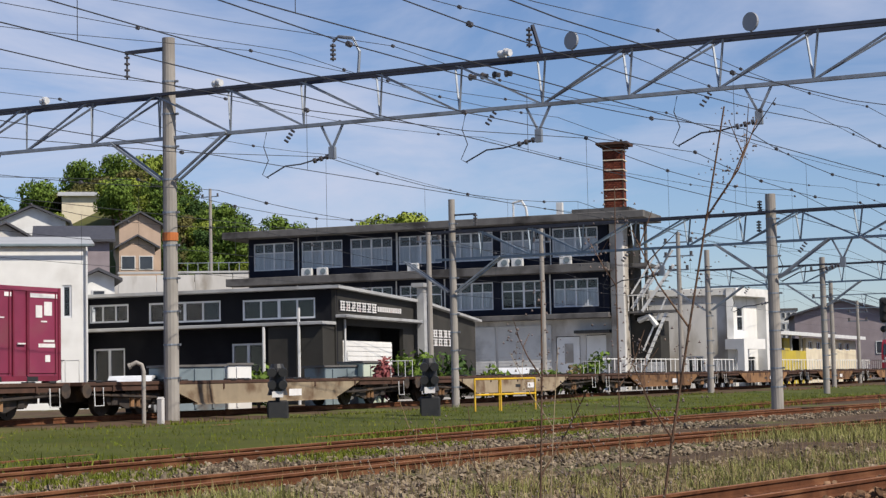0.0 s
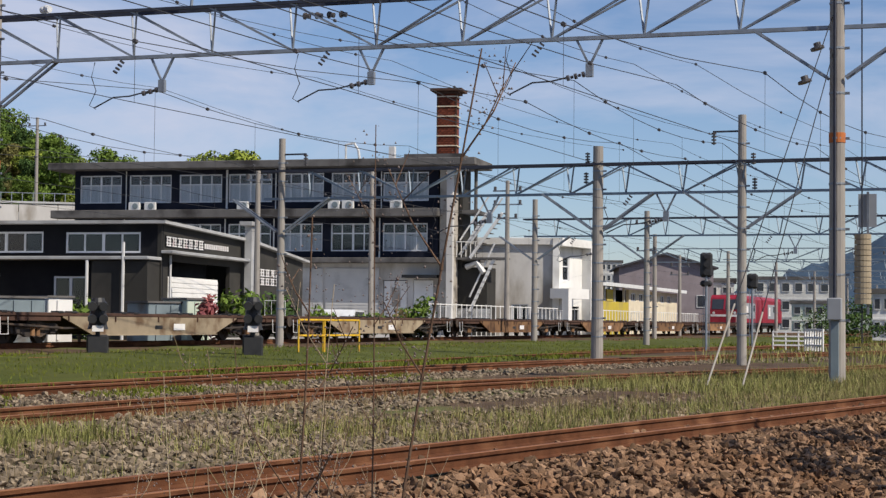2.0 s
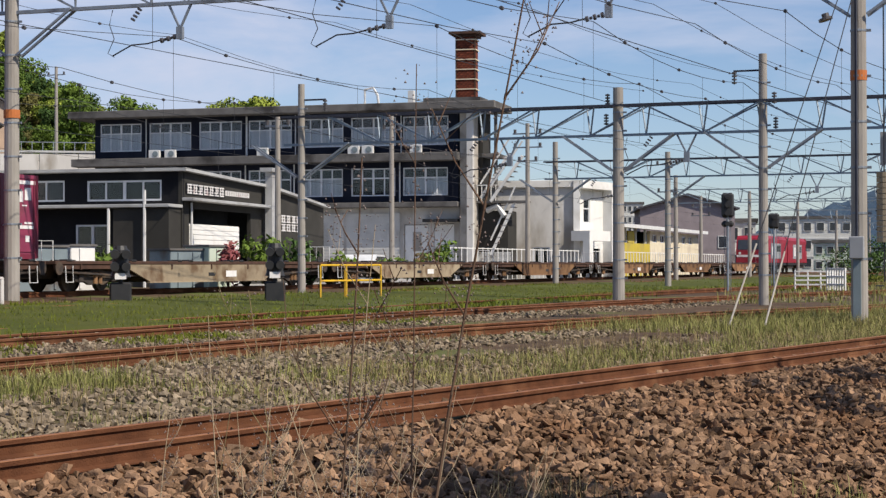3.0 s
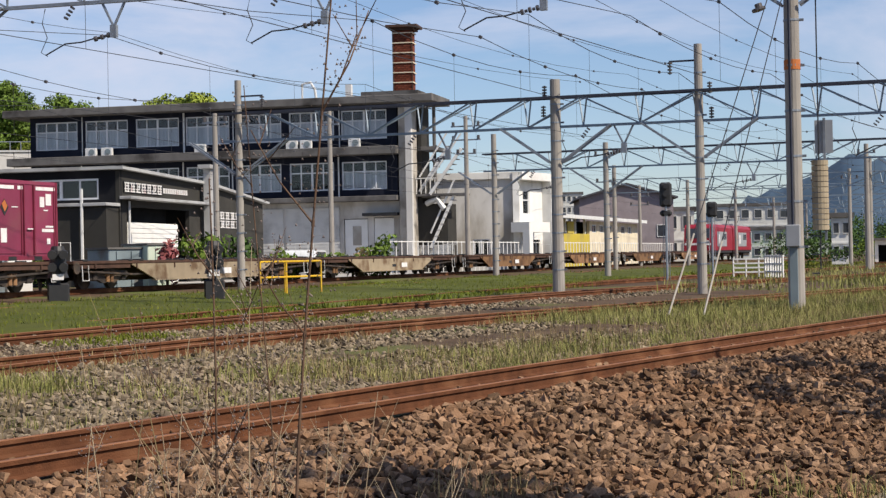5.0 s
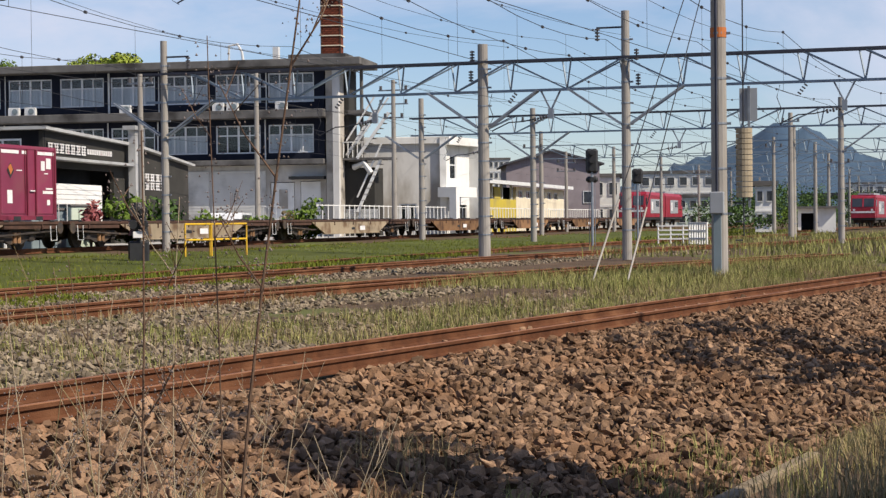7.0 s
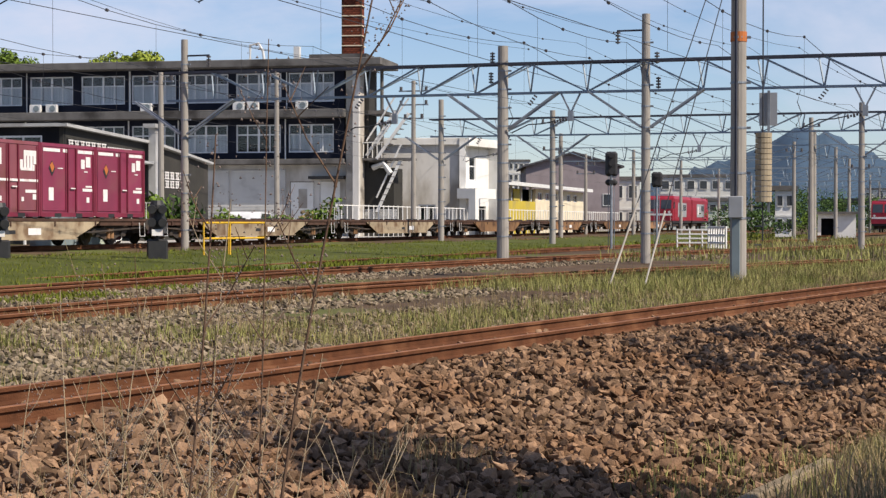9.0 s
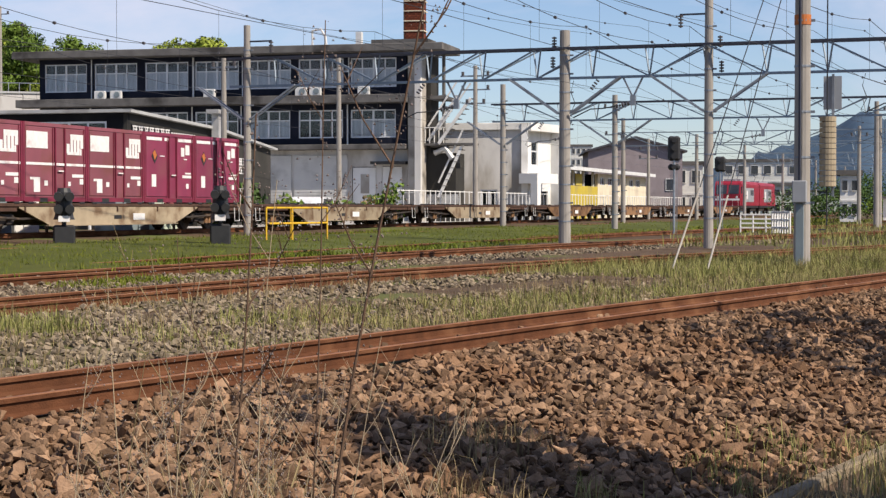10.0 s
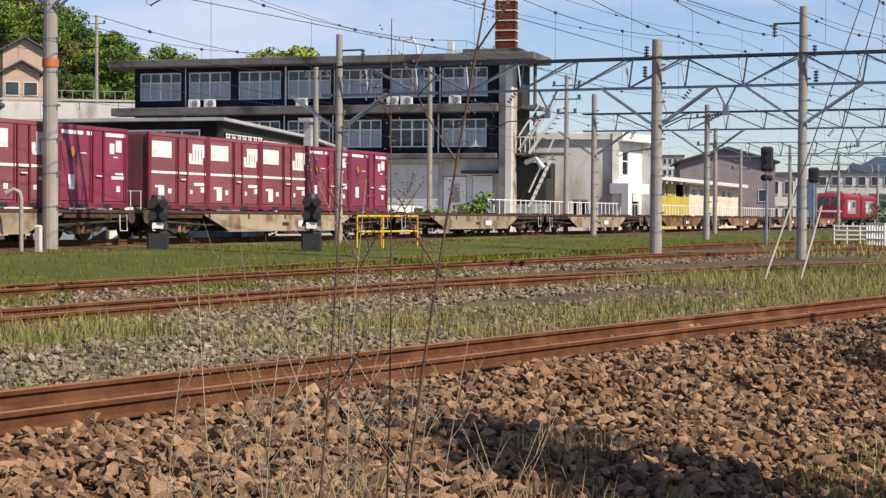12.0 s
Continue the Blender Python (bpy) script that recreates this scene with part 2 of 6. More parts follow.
def prism(bm, outline, axis, lo, hi):
    """An outline of (a, b) pairs drawn out along an axis: x (a, b = y, z), y (x, z) or z (x, y)."""
    def at(a, b, c):
        return {"x": (c, a, b), "y": (a, c, b), "z": (a, b, c)}[axis]
    p = [bm.verts.new(at(a, b, lo)) for a, b in outline]
    q = [bm.verts.new(at(a, b, hi)) for a, b in outline]
    k = len(p)
    bm.faces.new(p)
    bm.faces.new(q[::-1])
    for i in range(k):
        bm.faces.new((p[i], q[i], q[(i + 1) % k], p[(i + 1) % k]))
    bmesh.ops.recalc_face_normals(bm, faces=bm.faces[:])
    return bm


def disc(bm, centre, axis, radius, thick, sides=14):
    c, d = Vector(centre), Vector(axis).normalized()
    return tube(bm, [c - d * thick / 2, c + d * thick / 2], radius, sides)


def mesh_of(name, bm, m):
    me = bpy.data.meshes.new(name)
    bm.to_mesh(me)
    bm.free()
    me.materials.append(m)
    return me


def part(name, bm, m, parent, label=""):
    ob = new(name, bm if isinstance(bm, bpy.types.Mesh) else mesh_of(name, bm, m))
    ob.parent = parent
    return tagged(ob, label)


def thing(name, label, category, m=None, group="", kind=""):
    ob = new(name)
    ob.empty_display_size = 0.2
    if m:
        ob.matrix_world = m
    return tagged(ob, label, category, group, kind)


def solo(name, bm, m, label="", category="", group="", kind="", at=None):
    ob = new(name, mesh_of(name, bm, m))
    if at:
        ob.matrix_world = at
    return tagged(ob, label, category, group, kind)


def soup(name, verts, faces, m, flat=False):
    me = bpy.data.meshes.new(name)
    verts, faces = np.asarray(verts, np.float32), np.asarray(faces, np.int32)
    k = faces.shape[1]
    me.vertices.add(len(verts))
    me.vertices.foreach_set("co", verts.ravel())
    me.loops.add(faces.size)
    me.loops.foreach_set("vertex_index", faces.ravel())
    me.polygons.add(len(faces))
    me.polygons.foreach_set("loop_start", np.arange(0, faces.size, k, dtype=np.int32))
    me.materials.append(m)
    if flat:
        me.polygons.foreach_set("use_smooth", np.zeros(len(faces), bool))
    me.update(calc_edges=True)
    return me


def polar(az, r, z=0.0):
    a = radians(az)
    return Vector((r * math.sin(a), r * math.cos(a), z))


rnd = random.Random(7)
rng = np.random.default_rng(11)


# ---- ground, tracks, ballast ----
def near_y(x):
    """The middle of the near track."""
    return 6.965 - 0.1863 * (x - 14) - 0.0004 * (x - 14) ** 2


def second_y(x):
    return 12.9 - 0.0058 * (x - 17) ** 2 if x < 45 else 8.35 - 0.325 * (x - 45)


def third_y(x):
    return 17.4 - 0.0021 * (x - 20) ** 2 if x < 80 else 9.84 - 0.252 * (x - 80)


def fourth_y(x):
    return 19.6 - 0.0012 * (x - 40) ** 2 if x > 40 else 19.6


def ground_z(x, y):
    s = y - near_y(x)
    if s < 1.6:
        return float(np.interp(s, [-9, -6.1, -5.8, -1.5, 1.6], [-1.12, -1.16, -1.16, -0.63, -0.63]))
    far = float(np.interp(y, [3, 11, 17, 20, 25, 27.5, 29, 34, 60], [-0.52, -0.47, -0.44, -0.37, -0.24, -0.15, -0.04, -0.03, 0.0]))
    k = min(1, (s - 1.6) / 2.5)
    return -0.63 * (1 - k) + far * k


xs = np.concatenate([[-3000, -800, -200, -60, -20, -5], np.arange(0, 62, 0.5), np.arange(62, 200, 4), [220, 300, 500, 1000, 2500, 5000]])
ys = np.concatenate([[-3000, -800, -200, -60, -20], np.arange(-10, 32, 0.4), np.arange(32, 120, 4), [140, 200, 400, 1000, 2500, 5000]])


def bed(x, y):
    """How far the soil lies below the tops of the shoulder's stones."""
    s = y - near_y(x)
    return 0.09 * max(0.0, min(1.0, (s + 5.5) / 0.3, (-0.75 - s) / 0.3)) if 2 < x < 52 else 0.0


gv = [(x, y, ground_z(x, y) - bed(x, y) + (0.035 * noise.noise((x * 0.9, y * 0.9, 0)) if abs(x) < 200 and abs(y) < 120 else -0.15)) for x in xs for y in ys]
w = len(ys)
gf = [(i * w + j, (i + 1) * w + j, (i + 1) * w + j + 1, i * w + j + 1) for i in range(len(xs) - 1) for j in range(w - 1)]
soil = mat("yard_soil", (0.125, 0.082, 0.053), (0.07, 0.047, 0.03), 1.2, 0.95, 0, 0.6, 25, (0.11, 0.125, 0.038), 0.22, (0.52, 0.66))
ground_mesh = soup("ground", gv, gf, soil)
# soil under the shoulder stones darkened: shade of the gaps put into its colour
ground_mesh.materials.append(mat("ballast_gap_shade", (0.055, 0.034, 0.021), (0.035, 0.022, 0.014), 6, 0.95, 0, 0.6, 40))
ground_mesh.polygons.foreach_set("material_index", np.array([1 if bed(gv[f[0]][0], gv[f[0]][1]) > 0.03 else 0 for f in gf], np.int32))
tagged(new("ground", ground_mesh), "brown yard soil with patches of grass and gravel", "ground", kind="structure")


def rail_mesh(line, x0, x1, side, top, gauge=1.067):
    """A flat-bottomed rail along a line of the plan."""
    prof = [(-0.064, -0.153), (0.064, -0.153), (0.064, -0.142), (0.012, -0.122), (0.009, -0.052), (0.033, -0.040), (0.033, -0.006), (0.026, 0.0), (-0.026, 0.0), (-0.033, -0.006), (-0.033, -0.040), (-0.009, -0.052), (-0.012, -0.122), (-0.064, -0.142)]
    bm = bmesh.new()
    rings = []
    x = x0
    while x <= x1 + 1e-6:
        sl = (line(x + 0.2) - line(x - 0.2)) / 0.4
        n = Vector((-sl, 1, 0)).normalized()
        c = Vector((x, line(x), top)) + n * side * gauge / 2
        rings.append([bm.verts.new(c + n * a + Vector((0, 0, b))) for a, b in prof])
        x += 2.0
    k = len(prof)
    for p, q in zip(rings, rings[1:]):
        for i in range(k):
            f = bm.faces.new((p[i], q[i], q[(i + 1) % k], p[(i + 1) % k]))
            f.material_index = 1 if i in (7, 6, 8) else 0
    me = mesh_of("rail", bm, M["rust"])
    me.materials.append(M["railtop"])
    return me


TRACKS = [(near_y, -16, 70, -0.45, "rusty near siding on brown stone ballast"), (second_y, -14, 60, -0.30, "rusty siding on grey ballast with weeds"), (third_y, -10, 110, -0.29, "rusty siding edged with grass"),
          (fourth_y, -10, 130, -0.25, "rusty siding sunk in the lawn"), (lambda x: 25.4, -10, 240, -0.1, "rusty siding beside the freight train"), (lambda x: 30.3, -20, 300, 0.13, "running line under the freight train")]
for line, x0, x1, top, label in TRACKS:
    tr = thing("railway_track", label, "railway track", group="yard tracks", kind="structure")
    for side in (-1, 1):
        part("rail", rail_mesh(line, x0, x1, side, top), None, tr)
    # sleepers, sunk so that only their tops show
    sl = mesh_of("sleeper", box(bmesh.new(), -0.1, 0.1, -1.0, 1.0, -0.12, 0.0, bevel=0.01), M["kerb" if line is near_y else "bark"])
    x = max(x0, 4.0) + 0.3
    count = 0
    while x < min(x1, 150) and count < 110:
        slope = (line(x + 0.2) - line(x - 0.2)) / 0.4
        ob = part("sleeper", sl, None, tr)
        ob.matrix_world = pose(x, line(x), top - 0.19 + rnd.uniform(-0.008, 0.008), 0, 0, math.degrees(math.atan(slope)))
        x += 0.68 if x < 60 else 1.4
        count += 1

# ballast: broken stones of many shapes
hulls = []
for k in range(16):
    bm = bmesh.new()
    r = random.Random(100 + k)
    lx, ly, lz = r.uniform(0.95, 1.4), r.uniform(0.7, 1.0), r.uniform(0.45, 0.75)
    for c in range(11):
        # broken faces over an uneven lump
        q = Vector((r.gauss(0, 1), r.gauss(0, 1), r.gauss(0, 1))).normalized() * r.uniform(0.8, 1.12)
        bm.verts.new((q.x * lx, q.y * ly, q.z * lz))
    bmesh.ops.convex_hull(bm, input=bm.verts[:])
    for v in [v for v in bm.verts if not v.link_faces]:
        bm.verts.remove(v)
    bmesh.ops.triangulate(bm, faces=bm.faces[:])
    bm.verts.index_update()
    hulls.append((np.array([v.co[:] for v in bm.verts]), np.array([[v.index for v in f.verts] for f in bm.faces])))
    bm.free()


def stones(name, places, m, label):
    """places: rows of x, y, z, radius."""
    vs, fs, base = [], [], 0
    for x, y, z, rad in places:
        hv, hf = hulls[rng.integers(len(hulls))]
        a = rng.normal(size=(3, 3))
        q, _ = np.linalg.qr(a)
        vs.append(hv @ q.T * rad * (1, 1, 0.85) + (x, y, z))
        fs.append(hf + base)
        base += len(hv)
    return tagged(new(name, soup(name, np.concatenate(vs), np.concatenate(fs), m, True)), label, "ballast", kind="stuff")


def strew(n, x0, x1, s0, s1, r0, r1, line=near_y, sunk=0.25, keep=lambda x, s: True):
    out = []
    while len(out) < n:
        # denser towards the near end
        x = x0 + (x1 - x0) * rng.random() ** 1.5
        s = rng.uniform(s0, s1)
        if not keep(x, s):
            continue
        y = line(x) + s
        rad = rng.uniform(r0, r1) * (1.35 if rng.random() < 0.08 else 1)
        out.append((x, y, ground_z(x, y) + rad * rng.uniform(-sunk, 0.65), rad))
    return out


stones("ballast_shoulder", strew(42000, 5, 48, -5.58, -0.62, 0.036, 0.072, sunk=1.1), M["stone"], "brown broken stone ballast on the near track's shoulder")
stones("ballast_between_rails", strew(2600, 5, 46, -0.42, 0.42, 0.04, 0.07, sunk=0.9), M["stone"], "brown stone ballast between the near rails")
stones("ballast_beyond", strew(13000, 6, 36, 0.66, 4.2, 0.034, 0.062, keep=lambda x, s: rng.random() < 1.25 - (x - 6) / 26 + (0.4 if s < 2.4 else 0)), M["stone_grey"], "grey stone ballast thinly grown with weeds")
stones("ballast_far_tracks", strew(17000, 9, 60, -2.7, 1.9, 0.035, 0.065, second_y, 0.6) + strew(14000, 12, 75, -2.8, 1.7, 0.035, 0.065, third_y, 0.6), M["stone_grey"], "trodden grey ballast along the middle tracks")
bm = bmesh.new()
for i in range(4):
    x = 8.0 + i * 2.02
    a = math.atan(-0.19)
    box(bm, -0.99, 0.99, -0.06, 0.06, -0.2, 0.0, pose(x, near_y(x) - 5.72, -1.08, 0, 0, math.degrees(a)), bevel=0.015)
solo("kerb_stones", bm, M["kerb"], "weathered beige concrete drain kerb", "kerb", kind="structure")


# ---- turf and grass ----
tx, ty = np.arange(6, 150, 0.8), np.arange(17.9, 27.4, 0.35)
tv = []
for x in tx:
    for y in ty:
        edge = min(y - 18.3, 26.9 - y) + 1.1 * noise.noise((x * 0.12, y * 0.25, 7)) - 0.012 * max(0, x - 60)
        tv.append((x, y, ground_z(x, y) + min(0.15, 0.15 * edge) + 0.035 * noise.noise((x * 1.3, y * 1.3, 2))))
tw = len(ty)
tf = [(i * tw + j, (i + 1) * tw + j, (i + 1) * tw + j + 1, i * tw + j + 1) for i in range(len(tx) - 1) for j in range(tw - 1)]
turf = mat("turf", (0.060, 0.074, 0.013), (0.085, 0.09, 0.02), 0.5, 0.95, 0, 1.0, 12, (0.105, 0.12, 0.034), 0.18, (0.5, 0.7))
tagged(new("turf", soup("turf", tv, tf, turf)), "bright green turf in front of the freight train", "turf", kind="structure")

def blades(name, places, m, label, lean=0.85):
    """places: rows of x, y, z, height, width. Each blade is a bent strip of three triangles."""
    p = np.asarray(places, float)
    n = len(p)
    ang = rng.uniform(0, 2 * np.pi, n)
    side = np.stack([np.cos(ang), np.sin(ang), np.zeros(n)], 1) * p[:, 4:5] / 2
    la = rng.uniform(0, 2 * np.pi, n)
    amount = rng.uniform(0, lean, n)
    tilt = np.stack([np.cos(la), np.sin(la), np.zeros(n)], 1) * (amount * p[:, 3])[:, None]
    root = p[:, :3] - (0, 0, 0.03)
    mid = root + tilt * 0.35 + np.array([0, 0, 1]) * (p[:, 3] * 0.6)[:, None]
    tip = root + tilt + np.array([0, 0, 1]) * (p[:, 3] * (1 - 0.4 * amount))[:, None]
    v = np.stack([root - side, root + side, mid + side * 0.7, mid - side * 0.7, tip], 1).reshape(-1, 3)
    b = np.arange(n)[:, None] * 5
    f = np.concatenate([b + (0, 1, 2), b + (0, 2, 3), b + (3, 2, 4)], 0)
    return tagged(new(name, soup(name, v, f, m)), label, "grass", kind="stuff")


def tufts(n, x0, x1, y0, y1, h0, h1, width, per=14, spread=0.16, keep=None, relative=None):
    out = []
    while len(out) < n:
        x, y = rng.uniform(x0, x1), rng.uniform(y0, y1)
        if relative:
            y += relative(x)
        if keep and not keep(x, y):
            continue
        big = rng.uniform(0.6, 1.15)
        for _ in range(per):
            gx, gy = x + rng.normal() * spread, y + rng.normal() * spread
            out.append((gx, gy, ground_z(gx, gy), rng.uniform(h0, h1) * big, width * rng.uniform(0.6, 1.3)))
    return out


def patchy(lo, seed, size=0.3):
    return lambda x, y: noise.noise((x * size + seed, y * size, seed)) > lo


blades("long_grass", tufts(15000, 20, 52, 1.0, 3.4, 0.1, 0.34, 0.011, per=9, spread=0.1, keep=patchy(-0.06, 3, 0.8), relative=near_y) + tufts(2600, 9, 24, 1.0, 4.6, 0.1, 0.3, 0.01, keep=patchy(0.22, 5, 0.5), relative=near_y)
       + tufts(17000, 34, 60, 3.0, 7.5, 0.16, 0.42, 0.014, keep=patchy(-0.4, 9), relative=near_y) + tufts(6000, 60, 140, -3, 13, 0.3, 0.7, 0.04, spread=0.5) + tufts(1700, 14.4, 17.4, 10.2, 11.6, 0.15, 0.4, 0.011, per=12, spread=0.12),
       M["grass"], "long green and yellowing grass beside the track")
blades("dry_grass", tufts(5200, 20, 50, 1.0, 4.0, 0.15, 0.46, 0.008, per=5, keep=patchy(-0.05, 12, 0.7), relative=near_y) + tufts(1300, 10, 24, 0.9, 4.6, 0.15, 0.4, 0.009, per=6, relative=near_y)
       + tufts(3500, 12, 46, -1.6, 1.8, 0.12, 0.3, 0.014, per=6, keep=patchy(-0.05, 21, 0.4), relative=second_y), M["straw"], "dry straw-coloured grass among the tracks")
blades("lawn", tufts(70000, 16, 88, 18.0, 26.8, 0.16, 0.3, 0.03, per=10, spread=0.3, keep=patchy(-0.28, 31, 0.16)) + tufts(8000, 10, 40, 15.0, 16.4, 0.08, 0.2, 0.02, per=10, keep=patchy(-0.1, 35, 0.3)) + tufts(9000, 88, 190, 14, 26, 0.1, 0.3, 0.08, spread=0.6), M["lawn"], "mown green grass in front of the freight train")
blades("verge_weeds", tufts(4200, 8.5, 17, -8.2, -6.2, 0.25, 0.75, 0.010, per=16, spread=0.1, keep=patchy(-0.2, 41, 0.9), relative=near_y) + tufts(700, 13.0, 23, -6.4, -5.7, 0.15, 0.42, 0.009, per=7, spread=0.12, relative=near_y) + tufts(700, 8.5, 13.5, -5.2, -3.0, 0.12, 0.4, 0.008, per=7, spread=0.07, keep=patchy(0.16, 47, 0.9), relative=near_y), M["straw"], "dry weeds along the drain kerb")
blades("kerb_weeds", tufts(500, 10.5, 15, -5.6, -4.6, 0.12, 0.35, 0.008, per=12, spread=0.1, relative=near_y, keep=patchy(0.02, 53, 0.9)) + tufts(1000, 13.2, 23, -6.35, -5.7, 0.12, 0.4, 0.009, per=8, spread=0.1, relative=near_y) + tufts(2600, 9, 18, -8.2, -6.15, 0.15, 0.4, 0.014, per=16, spread=0.12, keep=patchy(0.0, 51, 0.9), relative=near_y), M["grass"], "small green weeds along the drain kerb")


# ---- gantries, poles, wires ----
def pole_mesh(height, r0, r1, sides=14):
    bm = bmesh.new()
    tube(bm, [(0, 0, z) for z in np.linspace(0, height, 5)], r0, sides, r1)
    return bm


def gantry(x, y_lo, y_hi, z_top, depth, poles, half, label, pitch=2.3, hangers=(), detail=True, chord=0.055, m="steel", phase=None, turn=0.0):
    """A lattice beam across the tracks on concrete poles: poles are (y, foot z, top z, radius)."""
    g = thing("overhead_gantry", label, "overhead gantry", pose(x, 0, 0, 0, 0, turn), group="yard gantries")
    for y, z0, z1, r in poles:
        po = part("pole", pole_mesh(z1 - z0, r, r * 0.82), M["concrete"], g)
        po.location = (0, y, z0)
        for k in range(10 if detail else 4):
            z = (z1 - z0) * (0.12 + 0.085 * k * (1 if detail else 2.3))
            if z < z1 - z0 - 0.3:
                bm = disc(bmesh.new(), (0, 0, 0), (0, 0, 1), r * (1.0 - 0.18 * z / (z1 - z0)) + 0.012, 0.05, 12)
                box(bm, -0.03, 0.03, -r - 0.09, -r + 0.02, -0.03, 0.03)
                part("band", bm, M["steel"], po).location = (0, 0, z)
        if detail:
            for s in (-1, 1):
                part("knee_brace", tube(bmesh.new(), [(half * 0.6, y + s * r, z_top - depth - 1.25), (half * 0.6, y + s * 2.0, z_top - depth)], 0.045, 4), M["steel"], g)
                part("knee_brace", tube(bmesh.new(), [(-half * 0.6, y + s * r, z_top - depth - 1.25), (-half * 0.6, y + s * 2.0, z_top - depth)], 0.045, 4), M["steel"], g)
    zb = z_top - depth
    for s in (-1, 1):
        part("top_chord", box(bmesh.new(), s * half - chord * 0.8, s * half + chord * 0.8, y_lo, y_hi, z_top - chord * 1.4, z_top), M["chord" if detail else m], g)
    part("bottom_chord", box(bmesh.new(), -chord, chord, y_lo, y_hi, zb - chord, zb + chord * 0.6), M[m], g)
    mids = [(poles[i][0] + poles[i + 1][0]) / 2 for i in range(len(poles) - 1)]
    mid = mids[0] if mids else (y_lo + y_hi) / 2
    n = int((y_hi - y_lo) / pitch)
    joined = bmesh.new()
    ps = [p[0] for p in poles]

    def below(yy):
        """Whether the diagonal falls towards greater y here."""
        a = [p for p in ps if p <= yy]
        b = [p for p in ps if p > yy]
        if not a:
            return False
        if not b:
            return True
        return yy < (a[-1] + b[0]) / 2
    a0 = min(ps, key=lambda v: abs(v - mid))
    y0 = a0 - math.floor((a0 - y_lo) / pitch) * pitch + 0.5 * pitch
    if phase is not None:
        y0 = phase - math.floor((phase - y_lo) / pitch) * pitch
    for i in range(n + 1):
        y = y0 + i * pitch
        if y > y_hi - 0.2 or y < y_lo:
            continue
        for s in (-1, 1):
            bm = bmesh.new() if detail else joined
            tube(bm, [(s * half, y + 0.2 * s, z_top - 0.06), (0, y, zb)], 0.032, 4)
            if detail:
                part("post", bm, M[m], g)
        ya, yb = (y, y + pitch) if below(y + pitch / 2) else (y + pitch, y)
        if max(ya, yb) < y_hi:
            for s in (-1, 1):
                bm = bmesh.new() if detail else joined
                tube(bm, [(s * half, ya, z_top - 0.06), (0, yb, zb)], 0.036, 4)
                if detail:
                    part("diagonal", bm, M[m], g)
    if detail:
        joined.free()
    else:
        part("lattice", joined, M[m], g)
    for y in hangers:
        h = part("hanger", bmesh.new(), M["steel"], g)
        for s in (-1, 1):
            part("hanger_arm", tube(bmesh.new(), [(0, y + s * 0.36, zb), (0, y, zb - 0.72)], 0.04, 4), M["steel"], h)
        part("hanger_foot", box(bmesh.new(), -0.07, 0.07, y - 0.09, y + 0.09, zb - 1.0, zb - 0.66), M["steel"], h)
        bm = bmesh.new()
        for k in range(5):
            disc(bm, (0, y + 0.16 + 0.1 * k, zb - 0.93 - 0.02 * k), (0, 1, -0.2), 0.075 if k % 2 == 0 else 0.04, 0.07, 10)
        part("insulator", bm, M["insul"], h)
        part("steady_arm", tube(bmesh.new(), [(0, y + 0.6, zb - 1.0), (0, y + 1.0, zb - 1.08), (0, y + 1.5, zb - 1.1), (0, y + 2.1, zb - 1.38)], 0.022, 5), M["wire"], h)
        part("dropper_loop", tube(bmesh.new(), [(0, y + 2.1, zb - 0.1), (0, y + 2.2, zb - 0.5), (0, y + 2.05, zb - 0.9), (0, y + 2.25, zb - 1.3), (0.1, y + 2.1, zb - 1.4)], 0.014, 4), M["wire"], h)
        bm = bmesh.new()
        for k in range(4):
            disc(bm, (0, y + 1.25 + 0.07 * k, zb - 0.12 - 0.09 * k), (0, 0.5, -0.7), 0.07, 0.05, 10)
        part("insulator", bm, M["insul"], h)
    return g


XA = 42.15
g1 = gantry(XA, -8, 46, 9.45, 1.3, [(5.16, -0.5, 12.4, 0.205), (28.7, -0.2, 11.1, 0.23)], 0.24, "grey steel lattice gantry on two banded concrete poles", hangers=(11.3, 17.2, 23.35, 35.15), chord=0.06, pitch=2.39, phase=17.07, turn=1.7)
for y, z in ((5.16, 5.45), (28.7, 5.25)):
    part("orange_band", disc(bmesh.new(), (0, y, z), (0, 0, 1), 0.232 if y > 20 else 0.2, 0.24, 16), M["orange"], g1)


def insulator_stack(base, height=0.5, flip=1):
    bm = bmesh.new()
    for k in range(4):
        disc(bm, (base[0], base[1], base[2] + flip * height * (k + 0.5) / 4), (0, 0, 1), 0.085, 0.05, 10)
    tube(bm, [base, (base[0], base[1], base[2] + flip * height)], 0.03, 6)
    return bm


# fittings on the first gantry: crook arm, feeder arm, discs, clamps
part("crook_arm", tube(bmesh.new(), [(0, 22.5, 9.45), (0, 22.45, 10.1), (0, 22.65, 10.5), (0, 23.1, 10.58), (0, 23.28, 10.45)], 0.045, 6), M["steel"], g1)
part("insulator", insulator_stack((0, 23.28, 10.4), 0.5, -1), M["insul"], g1)
part("strut", tube(bmesh.new(), [(0, 17.05, 9.45), (0, 17.3, 10.3)], 0.06, 5), M["chord"], g1)
part("insulator", insulator_stack((0, 17.4, 10.25), 0.55, -1), M["insul"], g1)
part("feeder_arm", box(bmesh.new(), -0.05, 0.05, 28.7, 30.2, 10.75, 10.85), M["chord"], g1)
part("insulator", insulator_stack((0, 30.15, 10.75), 0.75, -1), M["insul"], g1)
